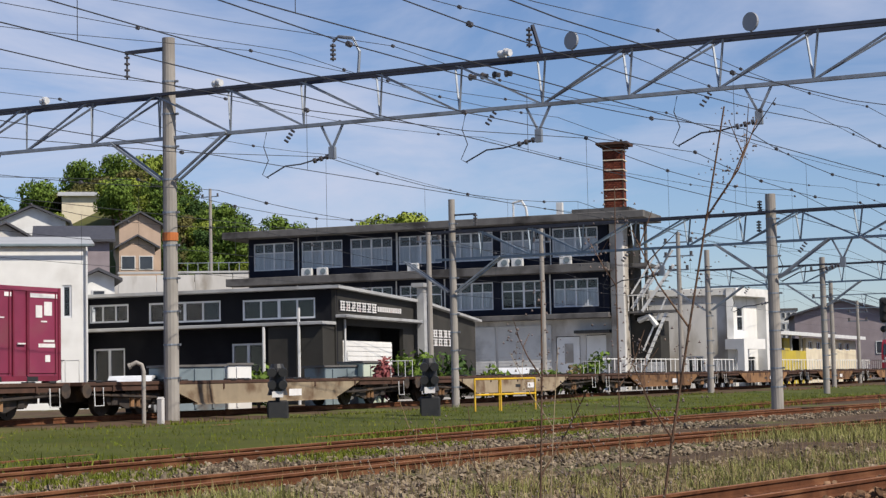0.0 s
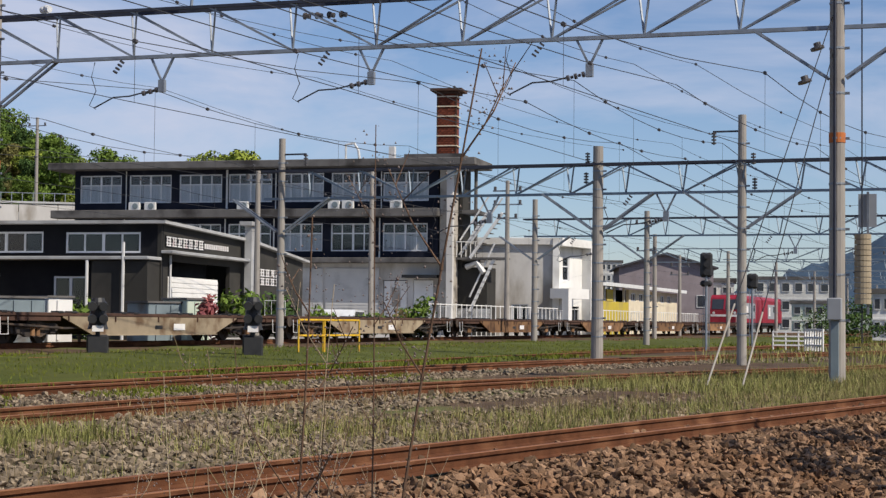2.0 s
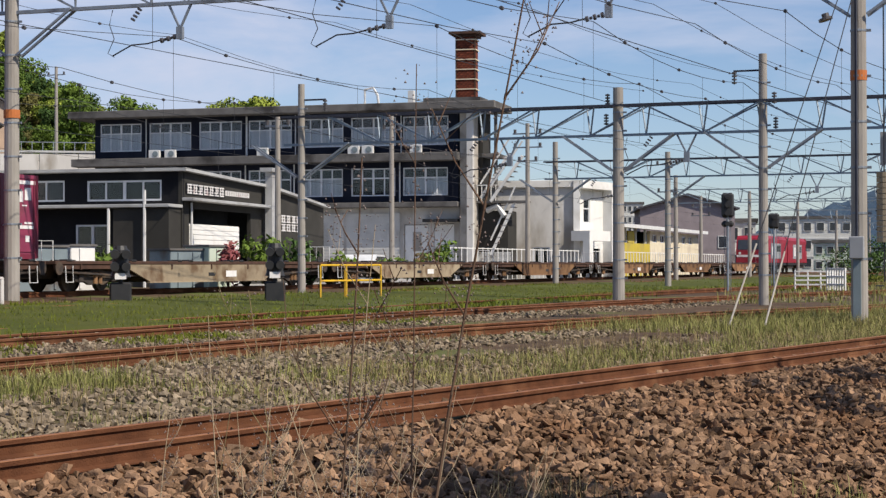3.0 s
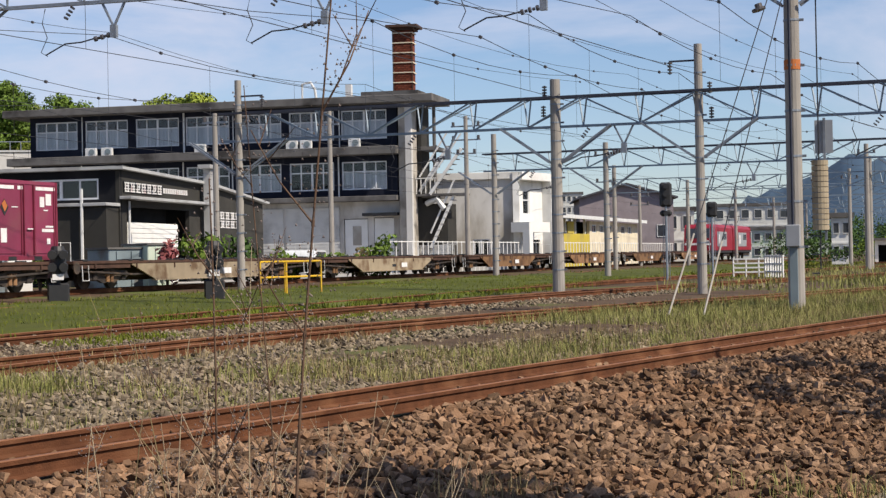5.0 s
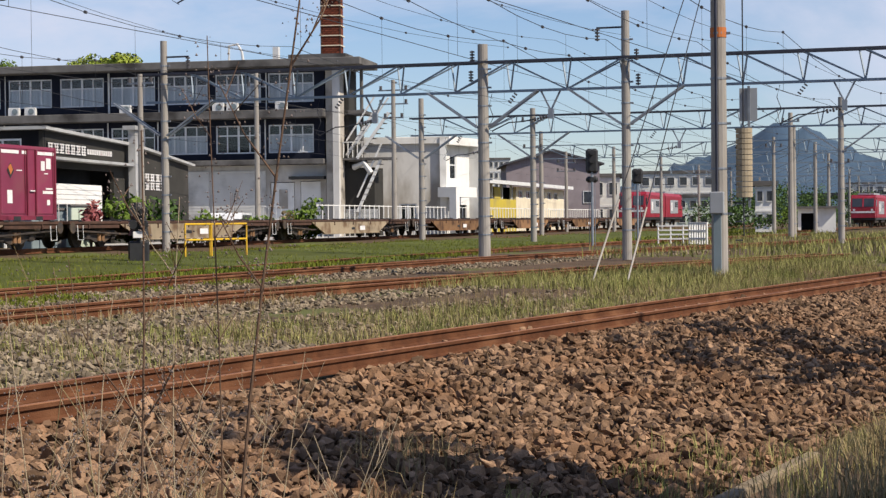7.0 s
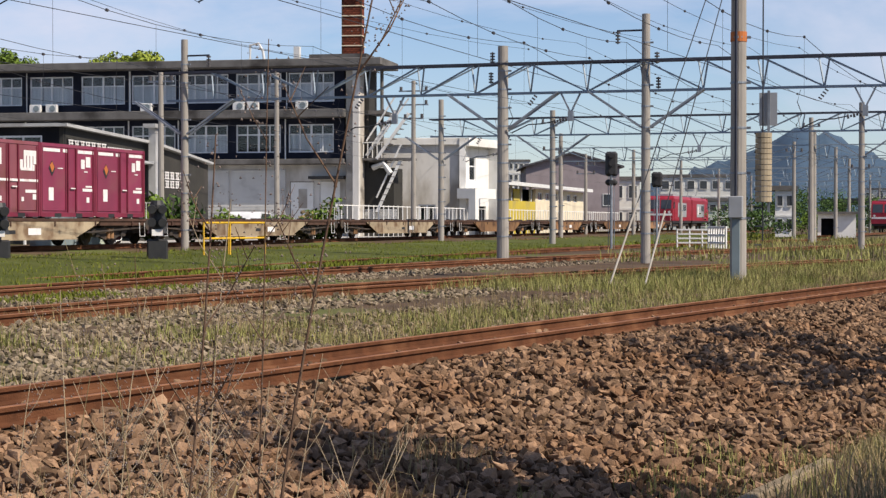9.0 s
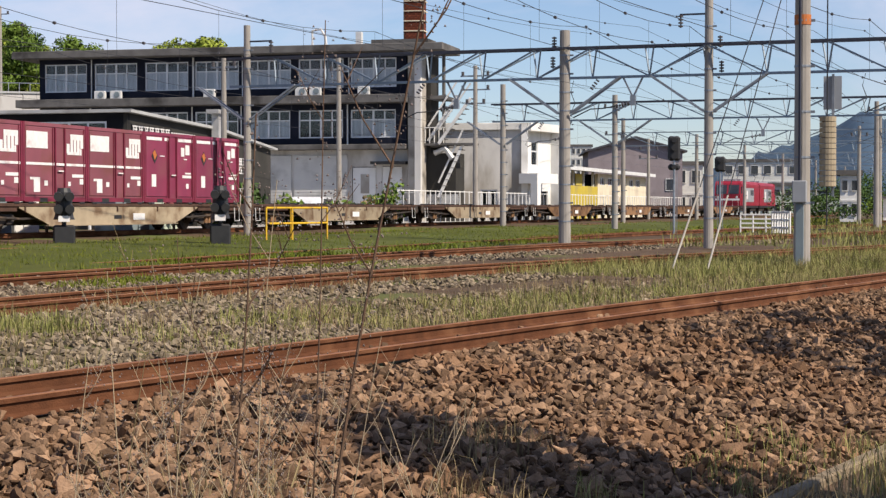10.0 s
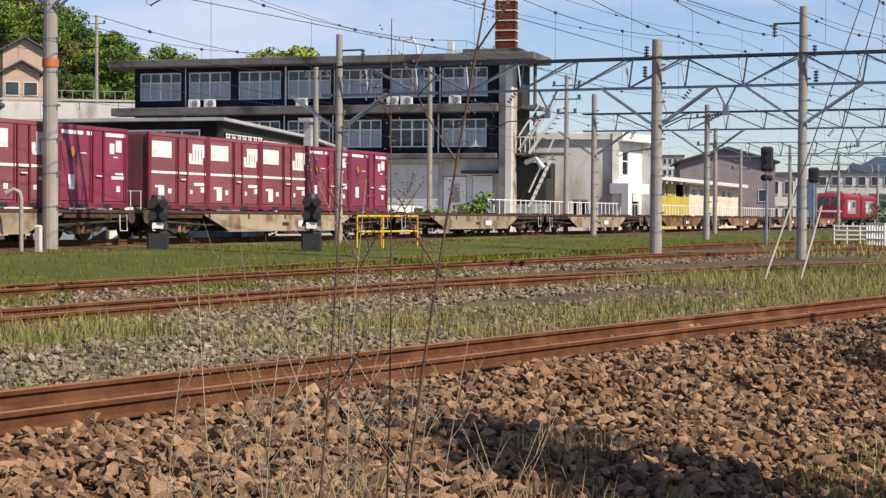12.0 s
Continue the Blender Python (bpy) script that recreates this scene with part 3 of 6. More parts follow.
for y in (11.42, 16.2):
    part("round_plate", disc(bmesh.new(), (-0.05, y, 9.76), (1, -0.5, 0), 0.24, 0.07, 24), M["loco_grey"], g1)
    part("plate_stalk", tube(bmesh.new(), [(0, y, 9.4), (0, y, 10.0)], 0.03, 5), M["steel"], g1)
for y in (33.0, 26.9, 17.95):
    bm = bmesh.new()
    for k in range(4):
        disc(bm, (0.1 * k - 0.1, y + 0.12 * k, 9.6 + 0.05 * (k % 2)), (0.3, 1, 0.1), 0.1, 0.09, 10)
    part("clamp_insulator", bm, M["porcelain"], g1)
for k in range(4):
    part("cross_insulator", disc(disc(bmesh.new(), (0.2, 18.1 + k * 0.35, 9.1), (0, 1, 0.2), 0.07, 0.2, 8), (0.2, 18.15 + k * 0.35, 9.1), (0, 1, 0.2), 0.1, 0.05, 8), M["insul"], g1)
for z, y in ((7.6, 6.3), (6.8, 6.6)):
    part("stay_insulator", disc(disc(bmesh.new(), (-0.3, y - 0.7, z), (0, 0.3, 1), 0.17, 0.06, 14), (-0.3, y - 0.7, z + 0.08), (0, 0.3, 1), 0.09, 0.12, 10), M["insul"], g1)
# signal cupboard, conduit, tension weights and back of a board on the near pole
part("junction_box", box(bmesh.new(), -0.42, -0.2, 5.02, 5.36, 1.05, 1.58, bevel=0.02), M["loco_grey"], g1, "grey steel junction box")
part("conduit", box(bmesh.new(), -0.32, -0.2, 5.1, 5.28, -0.5, 1.05), M["bin_grey"], g1)
part("conduit", tube(bmesh.new(), [(-0.24, 5.2, 1.5), (-0.22, 5.2, 9.0)], 0.035, 6), M["chord"], g1)
M["weight"] = mat("weight_iron", (0.40, 0.33, 0.23), (0.32, 0.26, 0.18), 3, 0.9)
for k in range(13):
    part("tension_weight", disc(bmesh.new(), (0.05, 4.56, 1.5 + 0.13 * k), (0, 0, 1), 0.2, 0.115, 16), M["weight"], g1)
part("weight_rod", tube(bmesh.new(), [(0.05, 4.58, 0.5), (0.05, 4.58, 9.3)], 0.018, 5), M["wire"], g1)
part("sign_board", box(bmesh.new(), 0.2, 0.23, 4.25, 4.68, 3.3, 4.1), M["loco_grey"], g1, "grey back of a signboard")
part("sign_rail", box(bmesh.new(), 0.14, 0.2, 4.42, 4.48, 1.2, 4.15), M["steel"], g1)
for i in range(7):
    z = 0.4 + 0.45 * i
    part("climbing_step", tube(bmesh.new(), [(0, 4.78, z), (0, 4.6, z)], 0.015, 5), M["chord"], g1)

XB = 58.0
g2 = gantry(XB, -12, 28.2, 6.5, 1.05, [(10.28, -0.45, 8.05, 0.17), (15.32, -0.45, 7.1, 0.215), (27.5, -0.3, 7.7, 0.15)], 0.26, "blue-grey lattice gantry over the middle tracks", pitch=2.0, hangers=(3.0, 12.9, 19.3), m="steel_far")
for y, d, z in ((10.28, 1.0, 7.5), (27.5, -1.0, 7.1)):
    part("bracket_arm", box(bmesh.new(), -0.03, 0.03, min(y, y + d), max(y, y + d), z - 0.03, z + 0.03), M["chord"], g2)
    part("arm_insulator", insulator_stack((0, y + d * 0.97, z), 0.45, -1), M["insul"], g2)
for y, z in ((15.7, 6.9), (15.75, 6.2), (9.9, 6.75), (9.85, 5.9)):
    part("arm_insulator", insulator_stack((0, y, z), 0.4, -1), M["insul"], g2)
gantry(89, -16, 27.6, 6.55, 0.95, [(4.8, -0.4, 7.0, 0.17), (20.8, -0.3, 6.9, 0.17), (27.0, -0.2, 7.6, 0.17)], 0.24, "blue-grey lattice gantry farther along the yard", pitch=2.0, hangers=(13.0, 23.5), m="steel_far")
for i, (x, top) in enumerate(((118, 6.2), (146, 6.5), (172, 6.3), (200, 6.6), (232, 6.5), (270, 6.6), (320, 6.8))):
    gantry(x, -22, 27.4, top, 0.95, [(-4 + i * 0.6, -0.4, 7.0, 0.17), (9.5 + i * 0.5, -0.4, 7.2, 0.17), (27.0, -0.2, 7.2, 0.17)], 0.2, "distant lattice gantry over the yard throat", detail=False, chord=0.038, m="steel_far")


def utility_pole(az, r, foot, top, rad, label, arms=()):
    p = polar(az, r)
    g = thing("utility_pole", label, "utility pole", pose(p.x, p.y, 0))
    part("pole", pole_mesh(top - foot, rad, rad * 0.75, 10), M["concrete"], g).location = (0, 0, foot)
    for z, half in arms:
        part("cross_arm", box(bmesh.new(), -0.04, 0.04, -half, half, z - 0.04, z + 0.04), M["steel"], g)
        for k in (-1, 0, 1):
            part("insulator", insulator_stack((0, k * half * 0.85, z + 0.04), 0.22), M["insul"], g)
    return g


utility_pole(67.65, 88, -0.1, 8.6, 0.15, "slim concrete utility pole behind the freight wagons", [(7.9, 0.5)])
utility_pole(63.85, 76, -0.1, 7.5, 0.15, "slim grey utility pole beside the dark shed", [(7.1, 0.6)])
utility_pole(72.2, 100, -0.1, 9.2, 0.16, "slim utility pole with cross arms by the white house", [(8.6, 0.9), (7.8, 0.9), (7.0, 0.6)])
utility_pole(76.83, 120, -0.2, 8.7, 0.16, "slim pole with stay struts beyond the wagons", [(7.9, 0.8), (6.0, 0.7)])
utility_pole(77.94, 140, -0.2, 6.5, 0.15, "short pole carrying signal cables", [(5.6, 0.8), (4.9, 0.8)])
utility_pole(85.3, 118, -0.4, 8.0, 0.2, "concrete mast standing in the long grass", [(7.4, 0.6)])
utility_pole(86.87, 125, -0.4, 5.6, 0.18, "short concrete mast beside the hut", [(4.8, 0.7)])
utility_pole(84.75, 140, -0.4, 7.4, 0.17, "thin concrete mast near the tracks", [(6.6, 0.7)])
utility_pole(56.65, 150, 7.5, 18.0, 0.17, "tall slim pole on the terrace below the hill", [(17.3, 0.9)])

# wires: each sags from gantry to gantry
KNOTS = [-30, 4, 42, 58, 89, 118, 146, 172, 200, 232, 270, 320]


def sagging(line, z, sag, knots):
    pts = []
    for a, b in zip(knots, knots[1:]):
        m = 6 if b - a > 12 else 3
        for k in range(m):
            f = k / m
            x = a + (b - a) * f
            pts.append((x, line(x), z - sag * 4 * f * (1 - f) * min(1, (b - a) / 40)))
    return pts


def slant(y0, slope):
    return lambda x: y0 + slope * (x - 42)


LINES = ((slant(6.9, -0.12), 7.1, True, 118), (slant(11.75, -0.05), 7.1, True, 118), (slant(16.0, -0.09), 7.2, True, 146), (slant(23.86, -0.09), 7.3, True, 146),
         (lambda x: 30.3, 7.1, True, 320), (lambda x: 36.5, 7.2, True, 320), (slant(26.3, -0.32), 10.6, False, 58), (slant(25.0, -0.117), 10.45, False, 118), (slant(21.66, -0.169), 10.25, False, 89),
         (slant(15.92, -0.116), 9.95, False, 118), (slant(13.93, -0.128), 9.85, False, 118), (slant(29.45, -0.206), 9.95, False, 89), (slant(33.2, -0.03), 9.8, False, 320), (slant(9.12, -0.08), 6.9, False, 118),
         (slant(13.04, -0.05), 6.6, False, 118), (slant(27.5, -0.01), 6.6, False, 320))
for i, (line, z, contact, last) in enumerate(LINES):
    wires = thing("overhead_line", "dark sagging overhead wires with clips" if contact else "thin dark feeder wire with clips", "overhead wire", group="overhead wires")
    pts = sagging(line, z, 1.0 if contact else 0.7, [k for k in KNOTS if k <= last])
    part("messenger_wire" if contact else "feeder_wire", tube(bmesh.new(), pts, 0.011 if contact else 0.0105, 4), M["wire"], wires)
    for j, p in enumerate(pts):
        if -5 < p[0] < 110 and j % 2 == (i % 2):
            part("clip", disc(bmesh.new(), p, (1, 0, 0), 0.05, 0.09, 6), M["insul"], wires)
    if contact:
        part("contact_wire", tube(bmesh.new(), [(x, y, 5.15) for x, y, zz in pts], 0.009, 4), M["wire"], wires)
        for (x, y, zz) in pts[::2]:
            if -10 < x < 130:
                part("dropper", tube(bmesh.new(), [(x, y, zz), (x, y, 5.15)], 0.006, 3), M["wire"], wires)
# two stays of the near pole
for k, (dz, dy) in enumerate(((7.9, 5.2), (7.1, 5.6))):
    st = thing("stay_wire", "pale stay wire running from the pole into the grass", "stay wire", group="pole stays")
    foot = polar(78.8 + 1.16 * k, 38.0, -0.42)
    a = Vector((XA - 0.2, 5.2, 8.6 - 0.9 * k))
    part("cable", tube(bmesh.new(), [a, foot + (a - foot) * 0.18], 0.013, 5), M["wire"], st)
    part("guard_sleeve", tube(bmesh.new(), [foot, foot + (a - foot) * 0.2], 0.022, 6), M["pillar"], st)


# ---- signals, railings ----
def colour_signal(az, r, foot, head_lo, head_hi, lamps, label):
    p = polar(az, r)
    g = thing("colour_light_signal", label, "railway signal", pose(p.x, p.y, 0, 0, 0, 180 - az + 90))
    part("mast", tube(bmesh.new(), [(0, 0, foot), (0, 0, head_hi)], 0.07, 8), M["steel"], g)
    hd = part("signal_head", box(bmesh.new(), -0.12, 0.12, -0.3, 0.3, head_lo, head_hi, bevel=0.1), M["black"], g)
    for k in range(lamps):
        z = head_lo + (head_hi - head_lo) * (k + 0.5) / lamps
        part("hood", tube(bmesh.new(), [(0.1, 0, z), (0.35, 0, z)], 0.12, 10), M["black"], hd)
    part("ladder", box(box(bmesh.new(), -0.32, -0.29, -0.16, -0.13, foot, head_lo), -0.32, -0.29, 0.13, 0.16, foot, head_lo), M["steel"], g)
    return g


colour_signal(78.8, 84, -0.35, 3.2, 4.4, 3, "tall black colour-light signal seen from behind")
colour_signal(78.8, 84.2, -0.35, 2.75, 3.05, 1, "small black lower signal head on the same mast line")
colour_signal(80.3, 96, -0.35, 2.9, 3.75, 2, "short black signal seen from behind")


def dwarf_signal(az, r, foot, top, label):
    p = polar(az, r)
    g = thing("shunting_signal", label, "shunting signal", pose(p.x, p.y, foot, 0, 0, 90 - az))
    h = top - foot
    bm = bmesh.new()
    tube(bm, [(0.0, 0, h * 0.42), (0, 0, h * 0.5), (0, 0, h * 0.92), (0, 0, h)], 0.3, 12, 0.17)
    part("signal_head", bm, M["black"], g)
    for k, (y, z) in enumerate(((-0.16, 0.85), (0.16, 0.85), (-0.16, 0.62), (0.16, 0.62))):
        part("hood", tube(bmesh.new(), [(-0.2, y, h * z), (-0.45, y, h * z - 0.02)], 0.13, 10), M["black"], g)
    part("post", tube(bmesh.new(), [(0, 0, 0), (0, 0, h * 0.45)], 0.07, 8), M["black"], g)
    part("number_plate", box(bmesh.new(), -0.34, -0.31, -0.16, 0.16, h * 0.38, h * 0.49), M["decal"], g, "blank white plate")
    part("base_box", box(bmesh.new(), -0.24, 0.24, -0.31, 0.31, -0.2, h * 0.32, bevel=0.05), M["black"], g)
    return g


dwarf_signal(58.68, 50, -0.05, 1.5, "squat black shunting signal standing on the lawn")
dwarf_signal(63.74, 52, -0.1, 1.6, "black shunting signal on a dark box by the wagons")


def railing(a, b, z0, z1, m, label, bays, name="railing"):
    g = thing(name, label, "railing")
    a, b = Vector(a), Vector(b)
    for i in range(bays + 1):
        p = a + (b - a) * i / bays
        part("post", tube(bmesh.new(), [(p.x, p.y, z0), (p.x, p.y, z1)], 0.035, 6), M[m], g)
    for z in (z1, (z0 + z1) / 2 + 0.05):
        part("rail_bar", tube(bmesh.new(), [(a.x, a.y, z), (b.x, b.y, z)], 0.035, 6), M[m], g)
    return g


railing((51.2, 23.6, 0), (52.4, 23.2, 0), -0.2, 0.93, "safety_yellow", "yellow tubular safety railing by the point levers", 1)
railing((52.5, 23.3, 0), (54.9, 23.0, 0), -0.2, 0.93, "safety_yellow", "longer yellow tubular safety railing with two posts", 1)


def picket_fence(a, b, z0, z1, step, m, label, bars=2, w=0.03):
    g = thing("fence", label, "fence")
    a, b = Vector(a), Vector(b)
    n = max(1, int((b - a).length / step))
    bm = bmesh.new()
    tube(bm, [(0, 0, z0), (0, 0, z1)], w, 4)
    me = mesh_of("post", bm, M[m])
    for i in range(n + 1):
        p = a + (b - a) * i / n
        part("post", me, None, g).location = (p.x, p.y, 0)
    for k in range(bars):
        z = z0 + (z1 - z0) * (1 - 0.7 * k / max(bars - 1, 1)) - 0.05
        part("rail_bar", tube(bmesh.new(), [(a.x, a.y, z), (b.x, b.y, z)], w * 1.2, 4), M[m], g)
    return g


picket_fence(polar(80.97, 90), polar(82.2, 90), -0.35, 0.62, 0.62, "white", "low white slatted fence in the grass", 4, 0.045)
picket_fence(polar(82.0, 88), polar(82.57, 86), -0.35, 0.75, 0.3, "white", "low white gate beside the slatted fence", 3, 0.05)
picket_fence((88.5, 32.9, 0), (170, 32.9, 0), -0.15, 1.95, 0.9, "white", "long white picket fence behind the wagons", 2, 0.03)


mp_ = polar(54.85, 48.6)
post_ = thing("marker_post", "short pale concrete marker post before the gantry pole", "post", pose(mp_.x, mp_.y, -0.15))
part("shaft", box(bmesh.new(), -0.07, 0.07, -0.09, 0.09, -0.2, 0.72, bevel=0.02), M["render"], post_)
part("cap", prism(bmesh.new(), [(-0.075, 0.72), (0.075, 0.72), (0, 0.78)], "y", -0.09, 0.09), M["render"], post_)
mp_ = polar(54.3, 48.4)
pipe_ = thing("vent_pipe", "grey standpipe with a bent top beside the line", "pipe", pose(mp_.x, mp_.y, -0.15, 0, 0, -54))
part("pipe", tube(bmesh.new(), [(0, 0, -0.2), (0, 0, 1.5), (-0.05, 0, 1.68), (-0.2, 0, 1.75), (-0.34, 0, 1.68)], 0.06, 10), M["concrete"], pipe_)
part("mouth", disc(bmesh.new(), (-0.38, 0, 1.65), (-1, 0, -0.4), 0.085, 0.08, 10), M["concrete"], pipe_)


# ---- buildings ----
def pane_material():
    m = bpy.data.materials.new("window_glass")
    m.use_nodes = True
    n, l = m.node_tree.nodes, m.node_tree.links
    t, g, k, f = n.new("ShaderNodeBsdfTransparent"), n.new("ShaderNodeBsdfGlossy"), n.new("ShaderNodeMixShader"), n.new("ShaderNodeFresnel")
    t.inputs[0].default_value = (0.93, 0.95, 0.96, 1)
    g.inputs["Roughness"].default_value = 0.04
    f.inputs[0].default_value = 1.5
    l.new(f.outputs[0], k.inputs[0])
    l.new(t.outputs[0], k.inputs[1])
    l.new(g.outputs[0], k.inputs[2])
    l.new(k.outputs[0], n["Material Output"].inputs[0])
    return m


M["pane"] = pane_material()


def wall(bm, u0, u1, z0, z1, y0, y1, holes=()):
    """A wall slab along local x with rectangular openings (u0, u1, z0, z1)."""
    us = sorted({u0, u1, *[h[0] for h in holes], *[h[1] for h in holes]})
    zs = sorted({z0, z1, *[h[2] for h in holes], *[h[3] for h in holes]})
    verts = {}

    def at(i, j, k):
        if (i, j, k) not in verts:
            verts[i, j, k] = bm.verts.new((us[i], (y0, y1)[k], zs[j]))
        return verts[i, j, k]

    def solid(i, j):
        if not (0 <= i < len(us) - 1 and 0 <= j < len(zs) - 1):
            return False
        u, z = (us[i] + us[i + 1]) / 2, (zs[j] + zs[j + 1]) / 2
        return not any(h[0] <= u <= h[1] and h[2] <= z <= h[3] for h in holes)
    for i in range(len(us) - 1):
        for j in range(len(zs) - 1):
            if not solid(i, j):
                continue
            c = [(i, j), (i + 1, j), (i + 1, j + 1), (i, j + 1)]
            bm.faces.new([at(*q, 0) for q in c])
            bm.faces.new([at(*q, 1) for q in c[::-1]])
            for (p, q), n in (((c[0], c[1]), (i, j - 1)), ((c[1], c[2]), (i + 1, j)), ((c[2], c[3]), (i, j + 1)), ((c[3], c[0]), (i - 1, j))):
                if not solid(*n):
                    bm.faces.new((at(*q, 0), at(*p, 0), at(*p, 1), at(*q, 1)))
    bmesh.ops.recalc_face_normals(bm, faces=bm.faces[:])
    return bm


def window(parent, u0, u1, z0, z1, y, cols=4, transom=0.36, bar=0.085, behind="curtain", back=True):
    """A framed window in local x, z at depth y: frame, bars, panes, what hangs behind and a dark sheet for the unlit
    room.
    """
    wd = part("window", wall(bmesh.new(), u0, u1, z0, z1, y, y + 0.1, [(u0 + bar, u1 - bar, z0 + bar, z1 - bar)]), M["frame"], parent)
    zt = z1 - (z1 - z0) * transom
    rows = [(z0 + bar, zt - bar / 2), (zt + bar / 2, z1 - bar)] if transom else [(z0 + bar, z1 - bar)]
    if transom:
        part("transom", box(bmesh.new(), u0 + bar, u1 - bar, y + 0.02, y + 0.08, zt - bar / 2, zt + bar / 2), M["frame"], wd)
    for k in range(1, cols):
        u = u0 + (u1 - u0) * k / cols
        w2 = bar * (0.8 if k * 2 == cols else 0.45)
        part("mullion", box(bmesh.new(), u - w2, u + w2, y + 0.015, y + 0.075, z0 + bar, z1 - bar), M["frame"], wd)
    for k in range(cols):
        a, b = u0 + (u1 - u0) * k / cols, u0 + (u1 - u0) * (k + 1) / cols
        for c, d in rows:
            pn = part("pane", box(bmesh.new(), a + 0.02, b - 0.02, y + 0.05, y + 0.056, c, d), M["pane"], wd)
            pn.visible_shadow = False
    if back and behind == "curtain":
        folds = bmesh.new()
        n = int((u1 - u0) / 0.16)
        for k in range(n):
            a = u0 + (u1 - u0) * k / n
            box(folds, a, a + (u1 - u0) / n, y + 0.15 + 0.03 * (k % 2), y + 0.21, z0, zt if transom else z1)
        part("curtain", folds, M["curtain"], wd)
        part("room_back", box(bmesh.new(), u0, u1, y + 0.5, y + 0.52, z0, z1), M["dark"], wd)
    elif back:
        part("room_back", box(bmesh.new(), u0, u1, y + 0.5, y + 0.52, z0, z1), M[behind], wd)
    return wd


def aircon(m):
    g = thing("air_conditioner", "white outdoor air-conditioner unit on the ledge", "air conditioner", m, group="outdoor units")
    part("case", box(bmesh.new(), -0.4, 0.4, -0.15, 0.15, 0, 0.56, bevel=0.02), M["trim"], g)
    part("fan_grille", disc(bmesh.new(), (0.1, -0.16, 0.28), (0, 1, 0), 0.21, 0.03, 16), M["bin_grey"], g)
    return g


# three-storey dark works
F = pose(105.52, 66.22, 0, 0, 0, -84.69)
fac = thing("works_building", "three-storey navy works with concrete ledges and ribbon windows", "building", F)
starts = [0.4, 4.2, 8.0, 11.7, 15.45, 19.2, 22.9]
up = [(u, u + 3.2, 9.05, 11.02) for u in starts]
lo = [(u, u + 3.15, 5.65, 7.55) for u in starts]
part("upper_wall", wall(bmesh.new(), 0, 26.8, 8.5, 11.35, 0, 0.25, up), M["navy"], fac)
part("middle_wall", wall(bmesh.new(), 0, 26.8, 5.2, 7.95, 0, 0.25, lo), M["navy"], fac)
part("ground_wall", wall(bmesh.new(), 0, 26.8, -0.2, 4.84, 0.3, 0.55, [(22.9, 24.6, -0.2, 3.7), (25.0, 26.4, -0.2, 3.75)]), M["render"], fac)
part("side_wall", box(bmesh.new(), -0.0, 0.25, 0.26, 3.2, -0.2, 11.35), M["navy"], fac)
part("end_wall", box(bmesh.new(), 28.0, 28.25, 0.95, 3.15, -0.2, 11.35), M["brownwall"], fac)
part("back_wall", box(bmesh.new(), 0.3, 28.1, 3.2, 3.4, -0.2, 11.35), M["slab"], fac)
# dark sheet in place of the shaded storeys
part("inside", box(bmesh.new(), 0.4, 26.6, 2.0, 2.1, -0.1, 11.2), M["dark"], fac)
rf = part("roof", box(bmesh.new(), -1.5, 29.6, -1.3, 3.9, 11.35, 11.85, bevel=0.04), M["slab"], fac)
part("upper_ledge", box(bmesh.new(), -1.3, 27.0, -1.15, 0.3, 7.95, 8.5, bevel=0.03), M["slab"], fac)
part("lower_ledge", box(bmesh.new(), 0.2, 26.9, -0.7, 0.6, 4.85, 5.2, bevel=0.03), M["slab"], fac)
part("pillar", box(bmesh.new(), 26.95, 27.95, -0.25, 0.9, -0.2, 11.35, bevel=0.05), M["pillar"], fac, "stained beige concrete pillar")
# added pale box that stands in for the pillar's sunlit side
part("pale_column", box(bmesh.new(), 27.5, 27.96, -0.62, -0.26, -0.2, 11.34, bevel=0.03), M["render"], fac, "pale weathered strip added for the pillar's sunlit side")
part("corner_post", tube(bmesh.new(), [(28.75, 2.6, 5.2), (28.75, 2.6, 11.34)], 0.12, 8), M["slab"], fac)
for z in (5.0, 8.2):
    part("landing_slab", box(bmesh.new(), 28.27, 29.3, 0.6, 3.3, z, z + 0.25, bevel=0.02), M["slab"], fac)
for h in up:
    window(fac, *h, 0.06)
for k, h in enumerate(lo):
    window(fac, *h, 0.06, behind="curtain" if k in (4, 6) else "dark")
for u in (3.9, 11.5, 15.1, 22.7):
    part("downpipe", tube(bmesh.new(), [(u, -0.08, 5.2), (u, -0.08, 7.9)], 0.05, 6), M["trim"], fac)
    part("downpipe", tube(bmesh.new(), [(u + 0.1, -0.08, 8.5), (u + 0.1, -0.08, 11.3)], 0.07 if u == 11.5 else 0.04, 6), M["trim"], fac)
dr = part("entrance_door", box(bmesh.new(), 22.95, 24.55, 0.35, 0.45, -0.2, 3.65), M["white"], fac, "white panelled entrance door")
part("door_light", box(bmesh.new(), 23.5, 24.1, 0.32, 0.35, 1.9, 3.2), M["render"], dr)
part("shed_door", box(bmesh.new(), 25.02, 26.38, 0.35, 0.45, -0.2, 3.7), M["white"], fac)
part("door_canopy", box(bmesh.new(), 24.4, 26.8, -0.5, 0.3, 3.85, 4.05), M["dark"], fac)
for u0, u1 in ((14.5, 18.6), (18.8, 22.6)):
    sh = part("roller_shutter", box(bmesh.new(), u0, u1, 0.22, 0.3, -0.2, 4.5), M["shutter"], fac)
    for k in range(22):
        part("slat", box(bmesh.new(), u0 + 0.02, u1 - 0.02, 0.19, 0.22, -0.1 + k * 0.21, 0.06 + k * 0.21), M["shutter"], sh)
